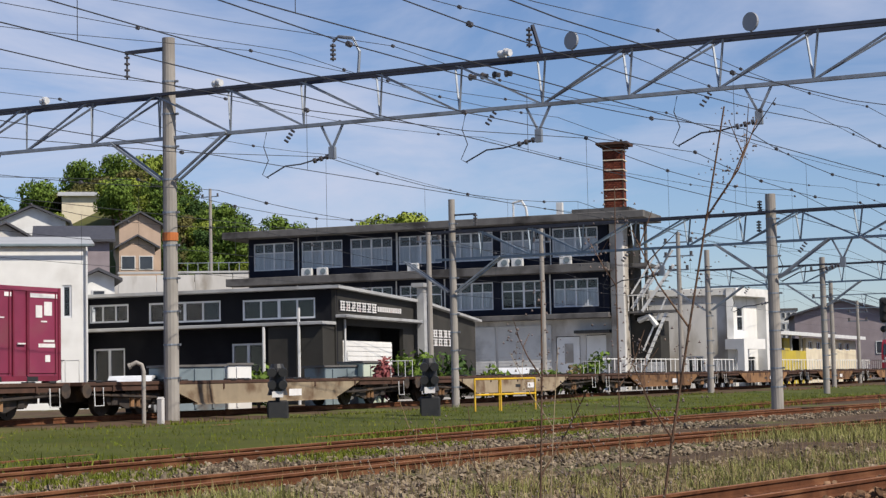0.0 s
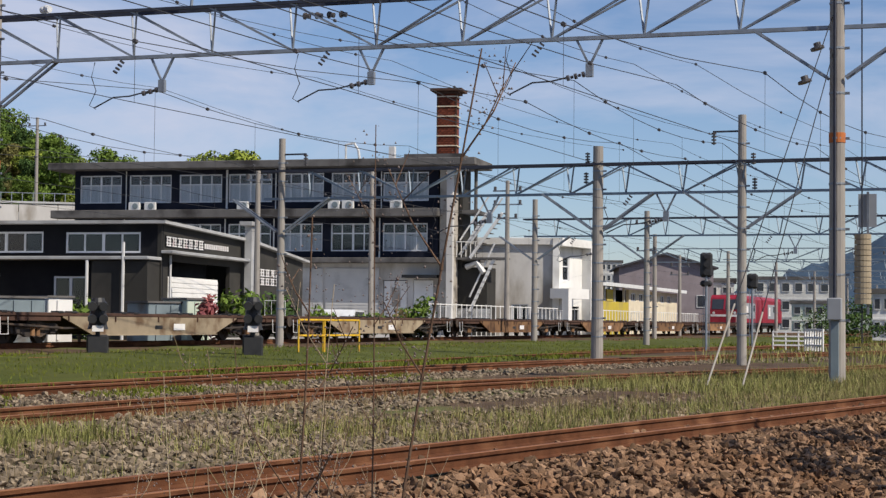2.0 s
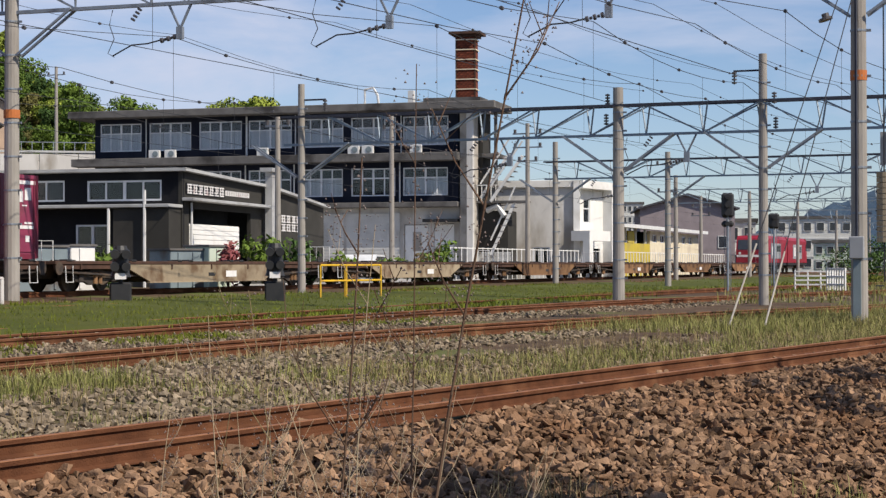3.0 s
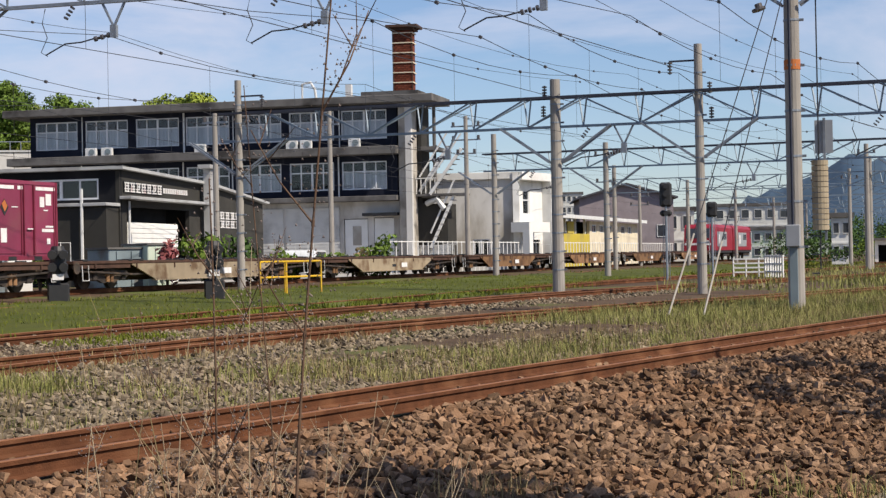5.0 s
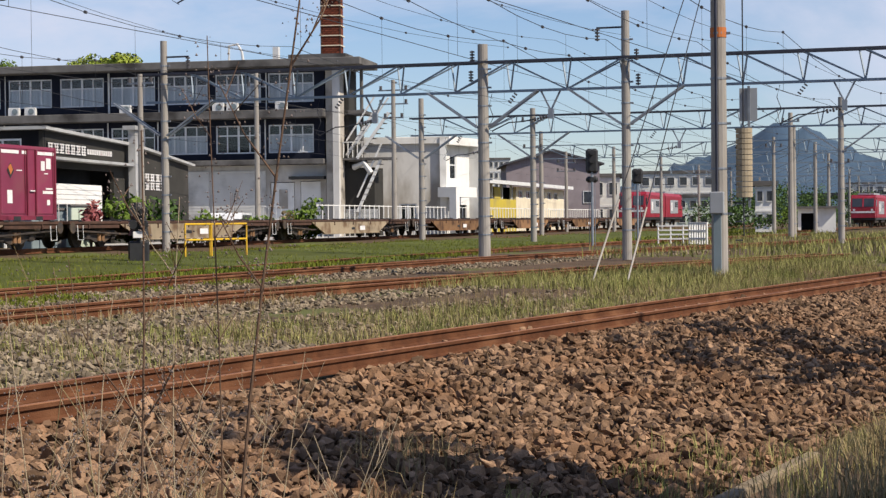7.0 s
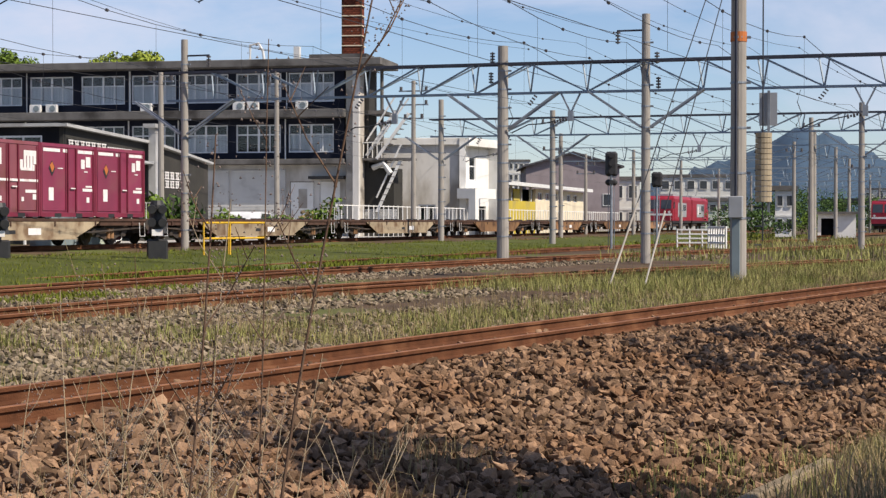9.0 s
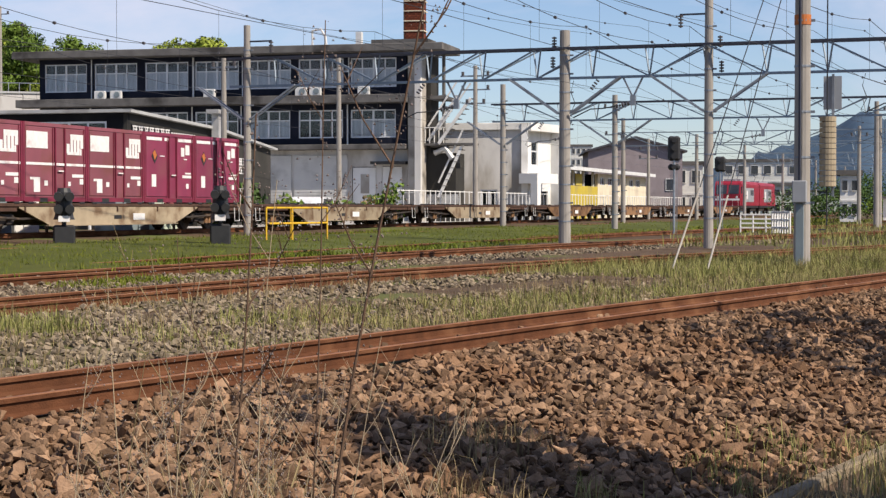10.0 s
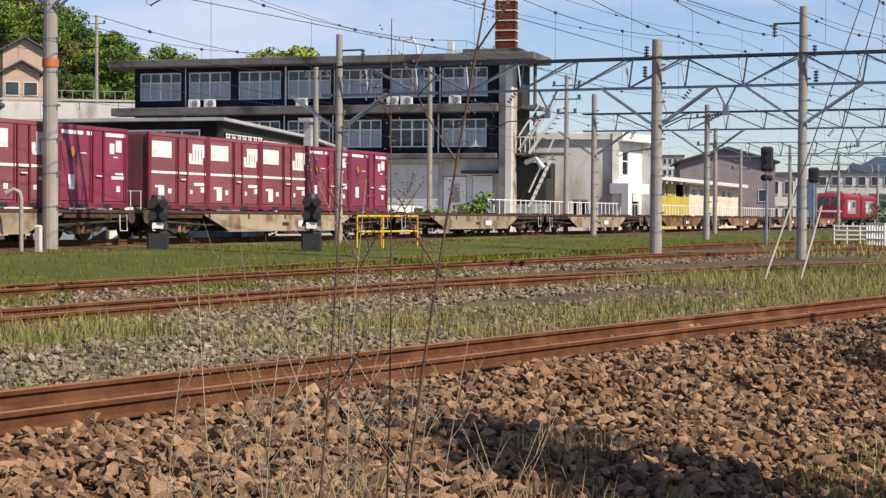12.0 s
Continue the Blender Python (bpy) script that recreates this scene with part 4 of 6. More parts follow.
for u in (4.9, 6.1, 13.0, 19.6, 20.6, 24.0):
    aircon(F @ pose(u, -0.6, 8.5))
part("vent_hood", tube(bmesh.new(), [(20.3, -0.3, 11.8), (20.3, -0.3, 12.9), (20.9, -0.3, 13.0), (21.2, -0.3, 12.5), (21.3, -0.3, 11.8)], 0.09, 6), M["trim"], rf)
part("parapet_box", box(bmesh.new(), 24, 28, 1.2, 3.4, 11.85, 12.35), M["slab"], rf)
part("roof_vent", box(bmesh.new(), 23.2, 23.6, 0.2, 0.6, 11.85, 12.8), M["trim"], rf)
# pale slab hidden by the wagons, added to reflect light onto the works
bounce_paving = mat("bounce_concrete", (0.45, 0.43, 0.40), (0.36, 0.34, 0.315), 0.6, 0.95, 0, 0.3, 20, (0.2, 0.185, 0.165), 0.25)
solo("pavement", box(bmesh.new(), 71, 126, 33.6, 66, -0.25, 0.012), bounce_paving, "worn pale concrete apron added to bounce light onto the works", "pavement", kind="structure")
# brick chimney with its climbing frame
cp = polar(70.2, 118)
ch = thing("brick_chimney", "tall dark brick chimney with pale frame rungs and a cap", "chimney", pose(cp.x, cp.y, 0, 0, 0, 8))
part("shaft", box(bmesh.new(), -0.6, 0.6, -0.62, 0.62, 11.8, 16.6), M["brick"], ch)
part("cap", box(box(bmesh.new(), -0.8, 0.8, -0.82, 0.82, 16.6, 16.78), -1.05, 1.05, -1.1, 1.1, 16.78, 16.95), M["deck"], ch)
part("footing", box(bmesh.new(), -0.75, 0.75, -0.75, 0.75, 11.85, 12.2), M["slab"], ch)
for s in (-1, 1):
    part("corner_angle", box(bmesh.new(), -0.64, -0.58, s * 0.66 - 0.05, s * 0.66 + 0.05, 11.9, 16.6), M["deck"], ch)
for k in range(7):
    part("rung_frame", box(box(bmesh.new(), -0.68, -0.62, -0.7, 0.7, 12.3 + 0.68 * k, 12.37 + 0.68 * k), -0.68, 0.6, -0.72, -0.66, 12.3 + 0.68 * k, 12.37 + 0.68 * k), M["cream"], ch)
bmesh_rows = mesh_of("brick", box(bmesh.new(), -0.02, 0.02, -0.145, 0.145, -0.055, 0.055), M["brick"])
for r in range(34):
    for c in range(4):
        part("brick", bmesh_rows, None, ch).location = (-0.605, -0.45 + 0.3 * c + (0.075 if r % 2 else -0.075), 12.0 + 0.136 * r)

# outside stair between works and white house
st = thing("outside_stair", "zigzag white steel stair beside a grey plant shed", "stair", pose(108.6, 38.4, 0, 0, 0, -84.69))
for k, (u0, u1, z0, z1) in enumerate(((0.2, 2.2, 5.4, 8.4), (1.0, 3.2, 5.2, 8.2), (0.9, 2.6, 1.6, 5.2))):
    for dz in (0, 1.0):
        part("stringer" if dz == 0 else "handrail", tube(bmesh.new(), [(u0, -0.4 * (k % 2), z0 + dz), (u1, -0.4 * (k % 2), z1 + dz)], 0.13 if dz == 0 else 0.07, 4), M["white"], st)
    for j in range(10):
        f = j / 9
        part("tread", box(bmesh.new(), u0 + (u1 - u0) * f - 0.14, u0 + (u1 - u0) * f + 0.14, -0.1, 0.8, z0 + (z1 - z0) * f - 0.02, z0 + (z1 - z0) * f + 0.02), M["slab"], st)
part("landing", box(bmesh.new(), -0.4, 3.4, -0.2, 1.2, 5.1, 5.25), M["slab"], st)
for k in range(6):
    part("baluster", tube(bmesh.new(), [(-0.3 + 0.32 * k, -0.2, 5.25), (-0.3 + 0.32 * k, -0.2, 6.3)], 0.03, 4), M["white"], st)
part("landing_rail", tube(bmesh.new(), [(-0.4, -0.2, 6.3), (1.4, -0.2, 6.3)], 0.04, 4), M["white"], st)
part("plant_shed", box(bmesh.new(), -0.2, 2.0, 0.4, 3.0, -0.2, 4.6), M["brownwall"], st)
part("duct", tube(bmesh.new(), [(0.6, 0.2, 4.6), (1.4, 0.0, 4.9), (1.9, -0.1, 4.2)], 0.2, 8), M["tin"], st)
for k in range(8):
    part("louvre", box(bmesh.new(), 0.0, 2.2, 0.28, 0.38, 1.2 + 0.08 * k, 1.25 + 0.08 * k), M["trim"], st)

# white two-storey house
W = pose(113.6, 40.3, 0, 0, 0, -78)
wh = thing("white_house", "white flat-roofed two-storey house with a framed front", "house", W)
# this side turns from the sun: its shade is painted with the greyer render
part("side_wall", wall(bmesh.new(), 0, 6.9, -0.2, 6.35, 0, 0.25, [(4.0, 5.2, 1.0, 2.2)]), M["render"], wh)
part("front_wall", wall(bmesh.new(), 0, 5.2, -0.2, 6.35, 0, 0.25, [(1.6, 2.7, 3.9, 5.6), (3.0, 4.4, 0.0, 2.1)]), M["white"], wh).matrix_local = pose(6.9, 0.0, 0, 0, 0, 78 - 9)
part("parapet", box(bmesh.new(), -0.1, 7.2, -0.25, 6, 6.35, 6.85, bevel=0.03), M["white"], wh)
part("frame_post", box(bmesh.new(), 6.9, 7.35, -0.35, 0.1, -0.2, 6.85), M["white"], wh)
part("frame_head", box(bmesh.new(), 0, 5.6, -0.5, 0.3, 6.3, 6.85), M["white"], wh).matrix_local = pose(7.1, -0.1, 0, 0, 0, 78 - 9)
part("end_pier", box(bmesh.new(), 4.9, 5.5, -0.5, 0.3, -0.2, 6.3), M["white"], wh).matrix_local = pose(7.1, -0.1, 0, 0, 0, 78 - 9)
part("porch", box(bmesh.new(), -0.9, 2.6, -1.4, 0.0, 2.6, 3.3), M["white"], wh).matrix_local = pose(7.1, -0.1, 0, 0, 0, 78 - 9)
part("porch_post", box(bmesh.new(), -0.9, -0.3, -1.4, -0.9, -0.2, 2.6), M["white"], wh).matrix_local = pose(7.1, -0.1, 0, 0, 0, 78 - 9)
window(wh, 4.0, 5.2, 1.0, 2.2, 0.05, 2, 0, behind="dark")
fw = window(wh, 1.6, 2.7, 3.9, 5.6, 0.05, 1, 0.4, behind="dark")
fw.matrix_local = pose(6.9, 0.0, 0, 0, 0, 69)
part("door", box(bmesh.new(), 3.0, 4.4, 0.12, 0.18, 0, 2.1), M["dark"], wh).matrix_local = pose(6.9, 0, 0, 0, 0, 69)
part("step_wall", box(bmesh.new(), 2.2, 3.0, -2.2, -1.9, -0.2, 2.8), M["white"], wh)

# low yellow and cream hall along the line
Y = pose(122, 35.2, 0, 0, 0, 1.2)
hl = thing("low_hall", "long low hall, yellow then cream, under a white roof edge", "building", Y)
part("yellow_wall", wall(bmesh.new(), 0, 24, -0.2, 2.75, 0, 0.25), M["yellow_wall"], hl)
part("cream_wall", wall(bmesh.new(), 24.02, 46, -0.2, 3.9, -0.02, 0.25, [(25 + 3.2 * k, 26.9 + 3.2 * k, 2.9, 3.6) for k in range(6)]), M["cream"], hl)
part("roof", prism(bmesh.new(), [(-0.9, 3.95), (-0.9, 4.25), (8, 5.0), (8, 4.7)], "x", -0.5, 46.5), M["trim"], hl)
part("end_wall", box(bmesh.new(), 0, 0.25, 0.26, 8, -0.2, 4.4), M["yellow_wall"], hl)
# dark sheet painted as the hall's shade behind its openings
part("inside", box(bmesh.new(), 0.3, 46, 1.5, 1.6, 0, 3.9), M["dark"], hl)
for k in range(7):
    part("roof_post", box(bmesh.new(), 0.3 + 3.7 * k, 0.5 + 3.7 * k, 0.02, 0.22, 2.75, 4.02), M["trim"], hl)
for k in range(2):
    part("panel", box(bmesh.new(), 9.0 + 7.0 * k, 11.2 + 7.0 * k, 0.04, 0.12, 2.78, 3.75), M["yellow_wall"], hl)
for k in range(6):
    window(hl, 25 + 3.2 * k, 26.9 + 3.2 * k, 2.9, 3.6, 0.05, 2, 0, behind="dark", back=False)

# dark shed with its sign
SW = pose(66.85, 51.19, 0, 0, 0, -84.8)
SS = pose(68.03, 38.16, 0, 0, 0, 7.2)
shed = thing("workshop_shed", "charcoal workshop shed with white roof edges and a pale signboard", "building", SW)
loc = SW.inverted() @ SS
wins = [(0.15, 2.3, 4.0, 4.87), (3.4, 7.22, 3.89, 4.86), (8.36, 12.06, 3.88, 4.82)]
part("front_wall", wall(bmesh.new(), 0, 13.08, -0.2, 5.2, 0, 0.2, wins), M["charcoal"], shed)
for h in wins:
    window(shed, *h, 0.02, 4 if h[0] > 1 else 3, 0, behind="dark")
# dark sheet for the shade behind the shed windows
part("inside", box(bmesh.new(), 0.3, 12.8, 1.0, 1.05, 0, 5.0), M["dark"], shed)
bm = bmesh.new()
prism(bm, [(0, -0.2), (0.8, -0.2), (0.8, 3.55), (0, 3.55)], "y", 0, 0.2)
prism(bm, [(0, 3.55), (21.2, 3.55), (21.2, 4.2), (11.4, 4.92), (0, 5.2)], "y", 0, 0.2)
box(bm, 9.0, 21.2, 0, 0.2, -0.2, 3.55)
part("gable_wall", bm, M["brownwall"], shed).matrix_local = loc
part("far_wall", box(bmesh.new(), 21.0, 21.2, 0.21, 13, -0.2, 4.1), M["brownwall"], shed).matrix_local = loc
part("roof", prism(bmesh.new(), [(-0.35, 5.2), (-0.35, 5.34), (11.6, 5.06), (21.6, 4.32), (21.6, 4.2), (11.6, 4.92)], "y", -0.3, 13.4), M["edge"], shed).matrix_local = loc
# the bay's shade, as a dark sheet behind the opening
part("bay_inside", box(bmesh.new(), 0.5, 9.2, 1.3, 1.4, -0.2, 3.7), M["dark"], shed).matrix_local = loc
sh = part("bay_shutter", box(bmesh.new(), 1.1, 7.6, 0.12, 0.2, -0.2, 2.85), M["white"], shed, "half-lit white bay shutter")
sh.matrix_local = loc
for k in range(13):
    part("shutter_slat", box(bmesh.new(), 1.12, 7.58, 0.09, 0.12, -0.1 + 0.225 * k, 0.08 + 0.225 * k), M["white"], sh)
part("canopy", box(bmesh.new(), -0.05, 11.6, -0.55, 0.0, 3.86, 4.0, bevel=0.02), M["edge"], shed).matrix_local = loc
part("gutter_pipe", tube(bmesh.new(), [(0.9, -0.08, -0.1), (0.9, -0.08, 3.8)], 0.06, 6), M["trim"], shed).matrix_local = loc
# signboards: plain bars stand for writing
sg = part("signboard", box(bmesh.new(), 0.35, 5.25, -0.05, 0.0, 4.2, 4.68), M["charcoal"], shed)
sg.matrix_local = loc
bm = bmesh.new()
for k in range(7):
    u = 0.42 + 0.68 * k
    w_ = 0.05 * (k % 3)
    for a, b, c, d in ((0.02, 0.58, 0.37, 0.43), (0.06 + w_, 0.54, 0.24, 0.29), (0, 0.58 - w_, 0.11, 0.16), (0.04, 0.56, -0.01, 0.05), (0.08 + w_, 0.15 + w_, 0.0, 0.43), (0.4, 0.47, 0.02 + w_, 0.4)):
        box(bm, u + a, u + b, -0.075, -0.052, 4.22 + c, 4.22 + d)
tagged(part("sign_lettering", bm, M["decal"], sg), kind="stuff")
bm = bmesh.new()
for k in range(11):
    u = 5.4 + 0.31 * k
    box(bm, u, u + 0.2, -0.03, -0.002, 4.3, 4.34)
    box(bm, u, u + 0.2, -0.03, -0.002, 4.5, 4.54)
    box(bm, u, u + 0.07, -0.03, -0.002, 4.34, 4.5)
    box(bm, u + 0.14, u + 0.2, -0.03, -0.002, 4.34, 4.5)
tagged(part("sign_lettering", bm, M["decal"], shed), kind="stuff").matrix_local = loc
bm = bmesh.new()
for j in range(2):
    for k in range(6):
        u, z = 12.0 + 0.84 * k, 2.75 + 0.46 * j
        w_ = 0.06 * ((k + j) % 3)
        for a, b, c, d in ((0.02, 0.64, 0.33, 0.39), (w_, 0.6, 0.18, 0.23), (0.04, 0.66, 0, 0.06), (0.1 + w_, 0.2 + w_, 0, 0.38), (0.46, 0.56, 0.02, 0.36)):
            box(bm, u + a, u + b, -0.04, -0.003, z + c, z + d)
tagged(part("sign_lettering", bm, M["decal"], shed), kind="stuff").matrix_local = loc
vd = part("vent_duct", box(box(bmesh.new(), 10.5, 10.95, -0.62, -0.25, 1.0, 5.7), 10.1, 11.3, -0.75, -0.1, 5.7, 5.9), M["edge"], shed)
vd.matrix_local = loc
part("porch_roof", box(bmesh.new(), -0.2, 13.1, -1.5, 0.0, 3.53, 3.68, bevel=0.02), M["edge"], shed)
part("porch_wall", box(bmesh.new(), 10.3, 13.0, -1.3, 0.0, -0.2, 3.5), M["brownwall"], shed)
part("porch_front", wall(bmesh.new(), 0, 10.25, -0.2, 3.5, -0.6, -0.45, [(8.1, 9.75, 1.2, 2.8), (0.75, 2.45, 0.9, 2.75)]), M["charcoal"], shed)
window(shed, 8.1, 9.75, 1.2, 2.8, -0.58, 2, 0, behind="dark", back=False)
window(shed, 0.75, 2.45, 0.9, 2.75, -0.58, 2, 0, behind="dark", back=False)
for u in (10.15, 11.9):
    part("porch_post", tube(bmesh.new(), [(u, -1.45, -0.1), (u, -1.45, 3.5 if u < 11 else 4.3)], 0.07, 6), M["trim"], shed)

# tall white house beside the shed
H = pose(49.9, 61.7, 0, 0, 0, -50)
h1 = thing("white_house", "tall plain white rendered house with slit windows", "house", H)
L = 18.7
slits = [(L - 1.1, L - 0.7, 4.05, 5.5), (L - 4.3, L - 3.9, 4.6, 5.5), (L - 5.6, L - 4.9, 5.5, 6.2)]
part("wall", wall(bmesh.new(), 0, L, -0.2, 7.3, 0, 0.25, slits), M["white"], h1)
for s in slits:
    window(h1, *s, 0.05, 1, 0, behind="dark")
part("end_wall", box(bmesh.new(), L - 0.25, L, 0.26, 6, -0.2, 7.3), M["white"], h1)
part("roof", prism(bmesh.new(), [(-0.2, 7.25), (-0.2, 7.33), (4, 8.0), (4, 7.92)], "x", -0.4, L + 0.3), M["tin"], h1)
part("roof_gutter", tube(bmesh.new(), [(0, -0.42, 7.25), (L + 0.3, -0.42, 7.25)], 0.07, 6), M["bin_grey"], h1)
part("downpipe", tube(bmesh.new(), [(L - 0.05, -0.1, -0.1), (L - 0.05, -0.1, 7.2)], 0.06, 6), M["trim"], h1)


def gable_house(az, r, base, w, d, eave, ridge, wallm, roofm, label, turn=0.0, wins=(), name="house", along=True):
    p = polar(az, r, base)
    g = thing(name, label, "house", pose(p.x, p.y, base, 0, 0, 90 - az - 90 + turn))
    hw = w / 2
    if along:
        bm = prism(bmesh.new(), [(-hw, -3), (hw, -3), (hw, eave), (0, ridge - 0.15), (-hw, eave)], "y", 0, d)
        rf = [(-hw - 0.5, eave - 0.25), (-hw - 0.5, eave - 0.05), (0, ridge + 0.1), (hw + 0.5, eave - 0.05), (hw + 0.5, eave - 0.25), (0, ridge - 0.1)]
        part("wall", bm, M[wallm], g)
        part("roof", prism(bmesh.new(), rf, "y", -0.6, d + 0.5), M[roofm], g)
    else:
        part("wall", prism(bmesh.new(), [(0, -3), (d, -3), (d, eave), (d / 2, ridge - 0.15), (0, eave)], "x", -hw, hw), M[wallm], g)
        part("roof", prism(bmesh.new(), [(-0.6, eave - 0.3), (-0.6, eave - 0.1), (d / 2, ridge + 0.1), (d + 0.6, eave - 0.1), (d + 0.6, eave - 0.3), (d / 2, ridge - 0.1)], "x", -hw - 0.5, hw + 0.5), M[roofm], g)
    for (a, b, c, e) in wins:
        wd = part("window", wall(bmesh.new(), a, b, c, e, -0.08, 0.0, [(a + 0.08, b - 0.08, c + 0.08, e - 0.08)]), M["trim"], g)
        part("pane", box(bmesh.new(), a + 0.08, b - 0.08, -0.04, -0.02, c + 0.08, e - 0.08), M["glass"], wd)
    return g


gable_house(54.35, 190, 13.0, 4.5, 7, 5.6, 7.0, "tan", "roof", "tan two-storey house with a tiled gable on the slope", 6, [(-1.6, 0.0, 0.6, 2.2), (0.3, 1.6, 0.6, 2.2)])
tanp = gable_house(54.25, 186, 13.0, 3.8, 4, 2.9, 4.1, "tan", "roof", "lower tan front wing with its own gable", 6, [(-1.7, -0.2, 0.4, 1.9), (0.2, 1.7, 0.4, 1.9)])
gable_house(50.9, 165, 10.5, 6.0, 8, 6.2, 7.6, "white", "roof", "white gabled house above dark roofs", -4)
gable_house(50.0, 150, 9.0, 7.0, 8, 4.0, 6.1, "render", "roof", "pale house with a dark tiled gable", 10)
gable_house(52.2, 150, 9.5, 6.0, 8, 4.2, 5.6, "mauve", "roof", "house with a long dark tiled roof", 0, along=False)
gable_house(52.95, 118, -0.1, 2.2, 6, 8.4, 9.0, "white", "roof", "narrow white house with a paired window", 4, [(-0.4, 0.5, 6.2, 7.6)])
gable_house(52.7, 215, 20, 6.5, 8, 4.8, 5.4, "cream", "tin", "cream house under a flat pale roof on the hill", 0, along=False)
gable_house(77.5, 195, -0.2, 10.6, 16, 7.6, 9.1, "mauve", "roof", "big mauve gabled hall with grey siding", 4, [(-4.5, -3.6, 3, 4.4), (3.4, 4.4, 3, 4.4)])
bm = bmesh.new()
for az0, az1, z0, z1, r in ((53.3, 56.9, 5, 9.4, 142), (57.0, 58.2, 4, 8.0, 128)):
    a, b = polar(az0, r), polar(az1, r)
    an = math.degrees(math.atan2(b.y - a.y, b.x - a.x))
    box(bm, 0, (b - a).length, 0, 0.4, -0.2, z1, pose(a.x, a.y, 0, 0, 0, an))
solo("terrace_wall", bm, M["render"], "pale concrete terrace wall below the hillside houses", "wall", kind="structure")
picket_fence(polar(55.2, 140.5), polar(58.6, 140.5), 9.3, 10.9, 0.8, "steel", "grey railing along the terrace edge", 2, 0.035)


def far_building(az, r, w, d, h, rows, cols, wallm, label, base=-0.3):
    p = polar(az, r)
    g = thing("distant_building", label, "building", pose(p.x, p.y, base, 0, 0, -az))
    part("wall", box(bmesh.new(), -w / 2, w / 2, 0, d, 0, h), M[wallm], g)
    part("roof", box(bmesh.new(), -w / 2 - 0.3, w / 2 + 0.3, -0.3, d + 0.3, h, h + 0.4), M["slab"], g)
    cw, rh = w / cols, h / rows
    fr = mesh_of("window", wall(bmesh.new(), -cw * 0.3, cw * 0.3, 0, rh * 0.5, -0.12, 0, [(-cw * 0.27, cw * 0.27, 0.08, rh * 0.5 - 0.08)]), M["trim"])
    gl = mesh_of("pane", box(bmesh.new(), -cw * 0.27, cw * 0.27, -0.06, -0.02, 0.08, rh * 0.5 - 0.08), M["glass"])
    for i in range(rows):
        part("string_course", box(bmesh.new(), -w / 2 - 0.05, w / 2 + 0.05, -0.1, 0, rh * i + rh * 0.86, rh * i + rh * 0.93), M["trim"], g)
        for j in range(cols):
            wd = part("window", fr, None, g)
            wd.location = (-w / 2 + cw * (j + 0.5), 0, rh * i + rh * 0.3)
            part("pane", gl, None, wd)
    return g


far_building(81.6, 265, 11.5, 12, 8.2, 3, 6, "far_wall", "pale three-storey building with grey windows")
far_building(79.25, 205, 3.4, 10, 6.3, 2, 2, "far_wall", "pale two-storey building beside the signal")
far_building(82.3, 240, 6, 10, 4.2, 2, 4, "green_wall", "pale green low building behind the locomotive")
far_building(75.7, 400, 4.8, 8, 15.5, 6, 4, "far_wall", "slim grey apartment block far away")
far_building(76.35, 420, 4.5, 8, 12, 5, 3, "mauve", "dark apartment block far away")
far_building(84.45, 150, 1.6, 6, 4.0, 2, 2, "white", "small white building behind the tension weights")
far_building(89.0, 420, 30, 12, 9, 3, 12, "far_wall", "long pale block near the mountain foot")
far_building(83.6, 380, 13, 12, 4.6, 2, 7, "green_wall", "long pale green block beyond the yard")
hut = thing("trackside_hut", "small white flat-roofed trackside hut", "hut", pose(*polar(86.1, 155, -0.4), 0, 0, -86))
part("wall", wall(bmesh.new(), -1.6, 1.7, 0, 2.1, 0, 0.15, [(-1.3, -0.2, 0, 1.7)]), M["white"], hut)
part("side_wall", box(box(bmesh.new(), -1.6, -1.45, 0.16, 3, 0, 2.1), 1.55, 1.7, 0.16, 3, 0, 2.1), M["white"], hut)
part("roof", box(bmesh.new(), -2.1, 2.0, -0.5, 3.2, 2.1, 2.3), M["slab"], hut)
# dark sheet for the shade within the hut
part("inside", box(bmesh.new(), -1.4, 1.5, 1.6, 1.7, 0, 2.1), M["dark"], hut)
vi = thing("viaduct", "grey concrete viaduct far down the line", "viaduct")
a, b = polar(85.6, 330), polar(92, 300)
an = math.degrees(math.atan2(b.y - a.y, b.x - a.x))
vi.matrix_world = pose(a.x, a.y, 0, 0, 0, an)
part("deck", box(bmesh.new(), 0, 45, 0, 4, 4.2, 5.4), M["slab"], vi)
for k in range(5):
    part("pier", box(bmesh.new(), 2 + 9 * k, 3.4 + 9 * k, 0.8, 3.2, -0.4, 4.2), M["slab"], vi)

# bins, boxes, car and shrubs behind the train
def steel_box(x, y, z0, w, d, h, m, label, turn=0.0):
    g = thing("steel_bin", label, "bin", pose(x, y, z0, 0, 0, turn))
    part("body", box(bmesh.new(), -w / 2, w / 2, -d / 2, d / 2, 0, h, bevel=0.03), M[m], g)
    for k in range(int(w / 0.7)):
        part("rib", box(bmesh.new(), -w / 2 + 0.35 + 0.7 * k, -w / 2 + 0.43 + 0.7 * k, -d / 2 - 0.05, -d / 2, 0.1, h - 0.08), M[m], g)
    part("rim", box(bmesh.new(), -w / 2 - 0.06, w / 2 + 0.06, -d / 2 - 0.06, d / 2 + 0.06, h, h + 0.08), M["slab"], g)
    return g


p = polar(55.75, 63.5)
steel_box(p.x, p.y, 0.0, 2.3, 1.6, 1.6, "bin_grey", "ribbed grey skip half hidden by the wagons", -30)
p = polar(57.2, 65.0)
steel_box(p.x, p.y, 0.0, 1.0, 1.4, 1.65, "white", "white steel tank cabinet beside the skip", -30)
p = polar(60.75, 71)
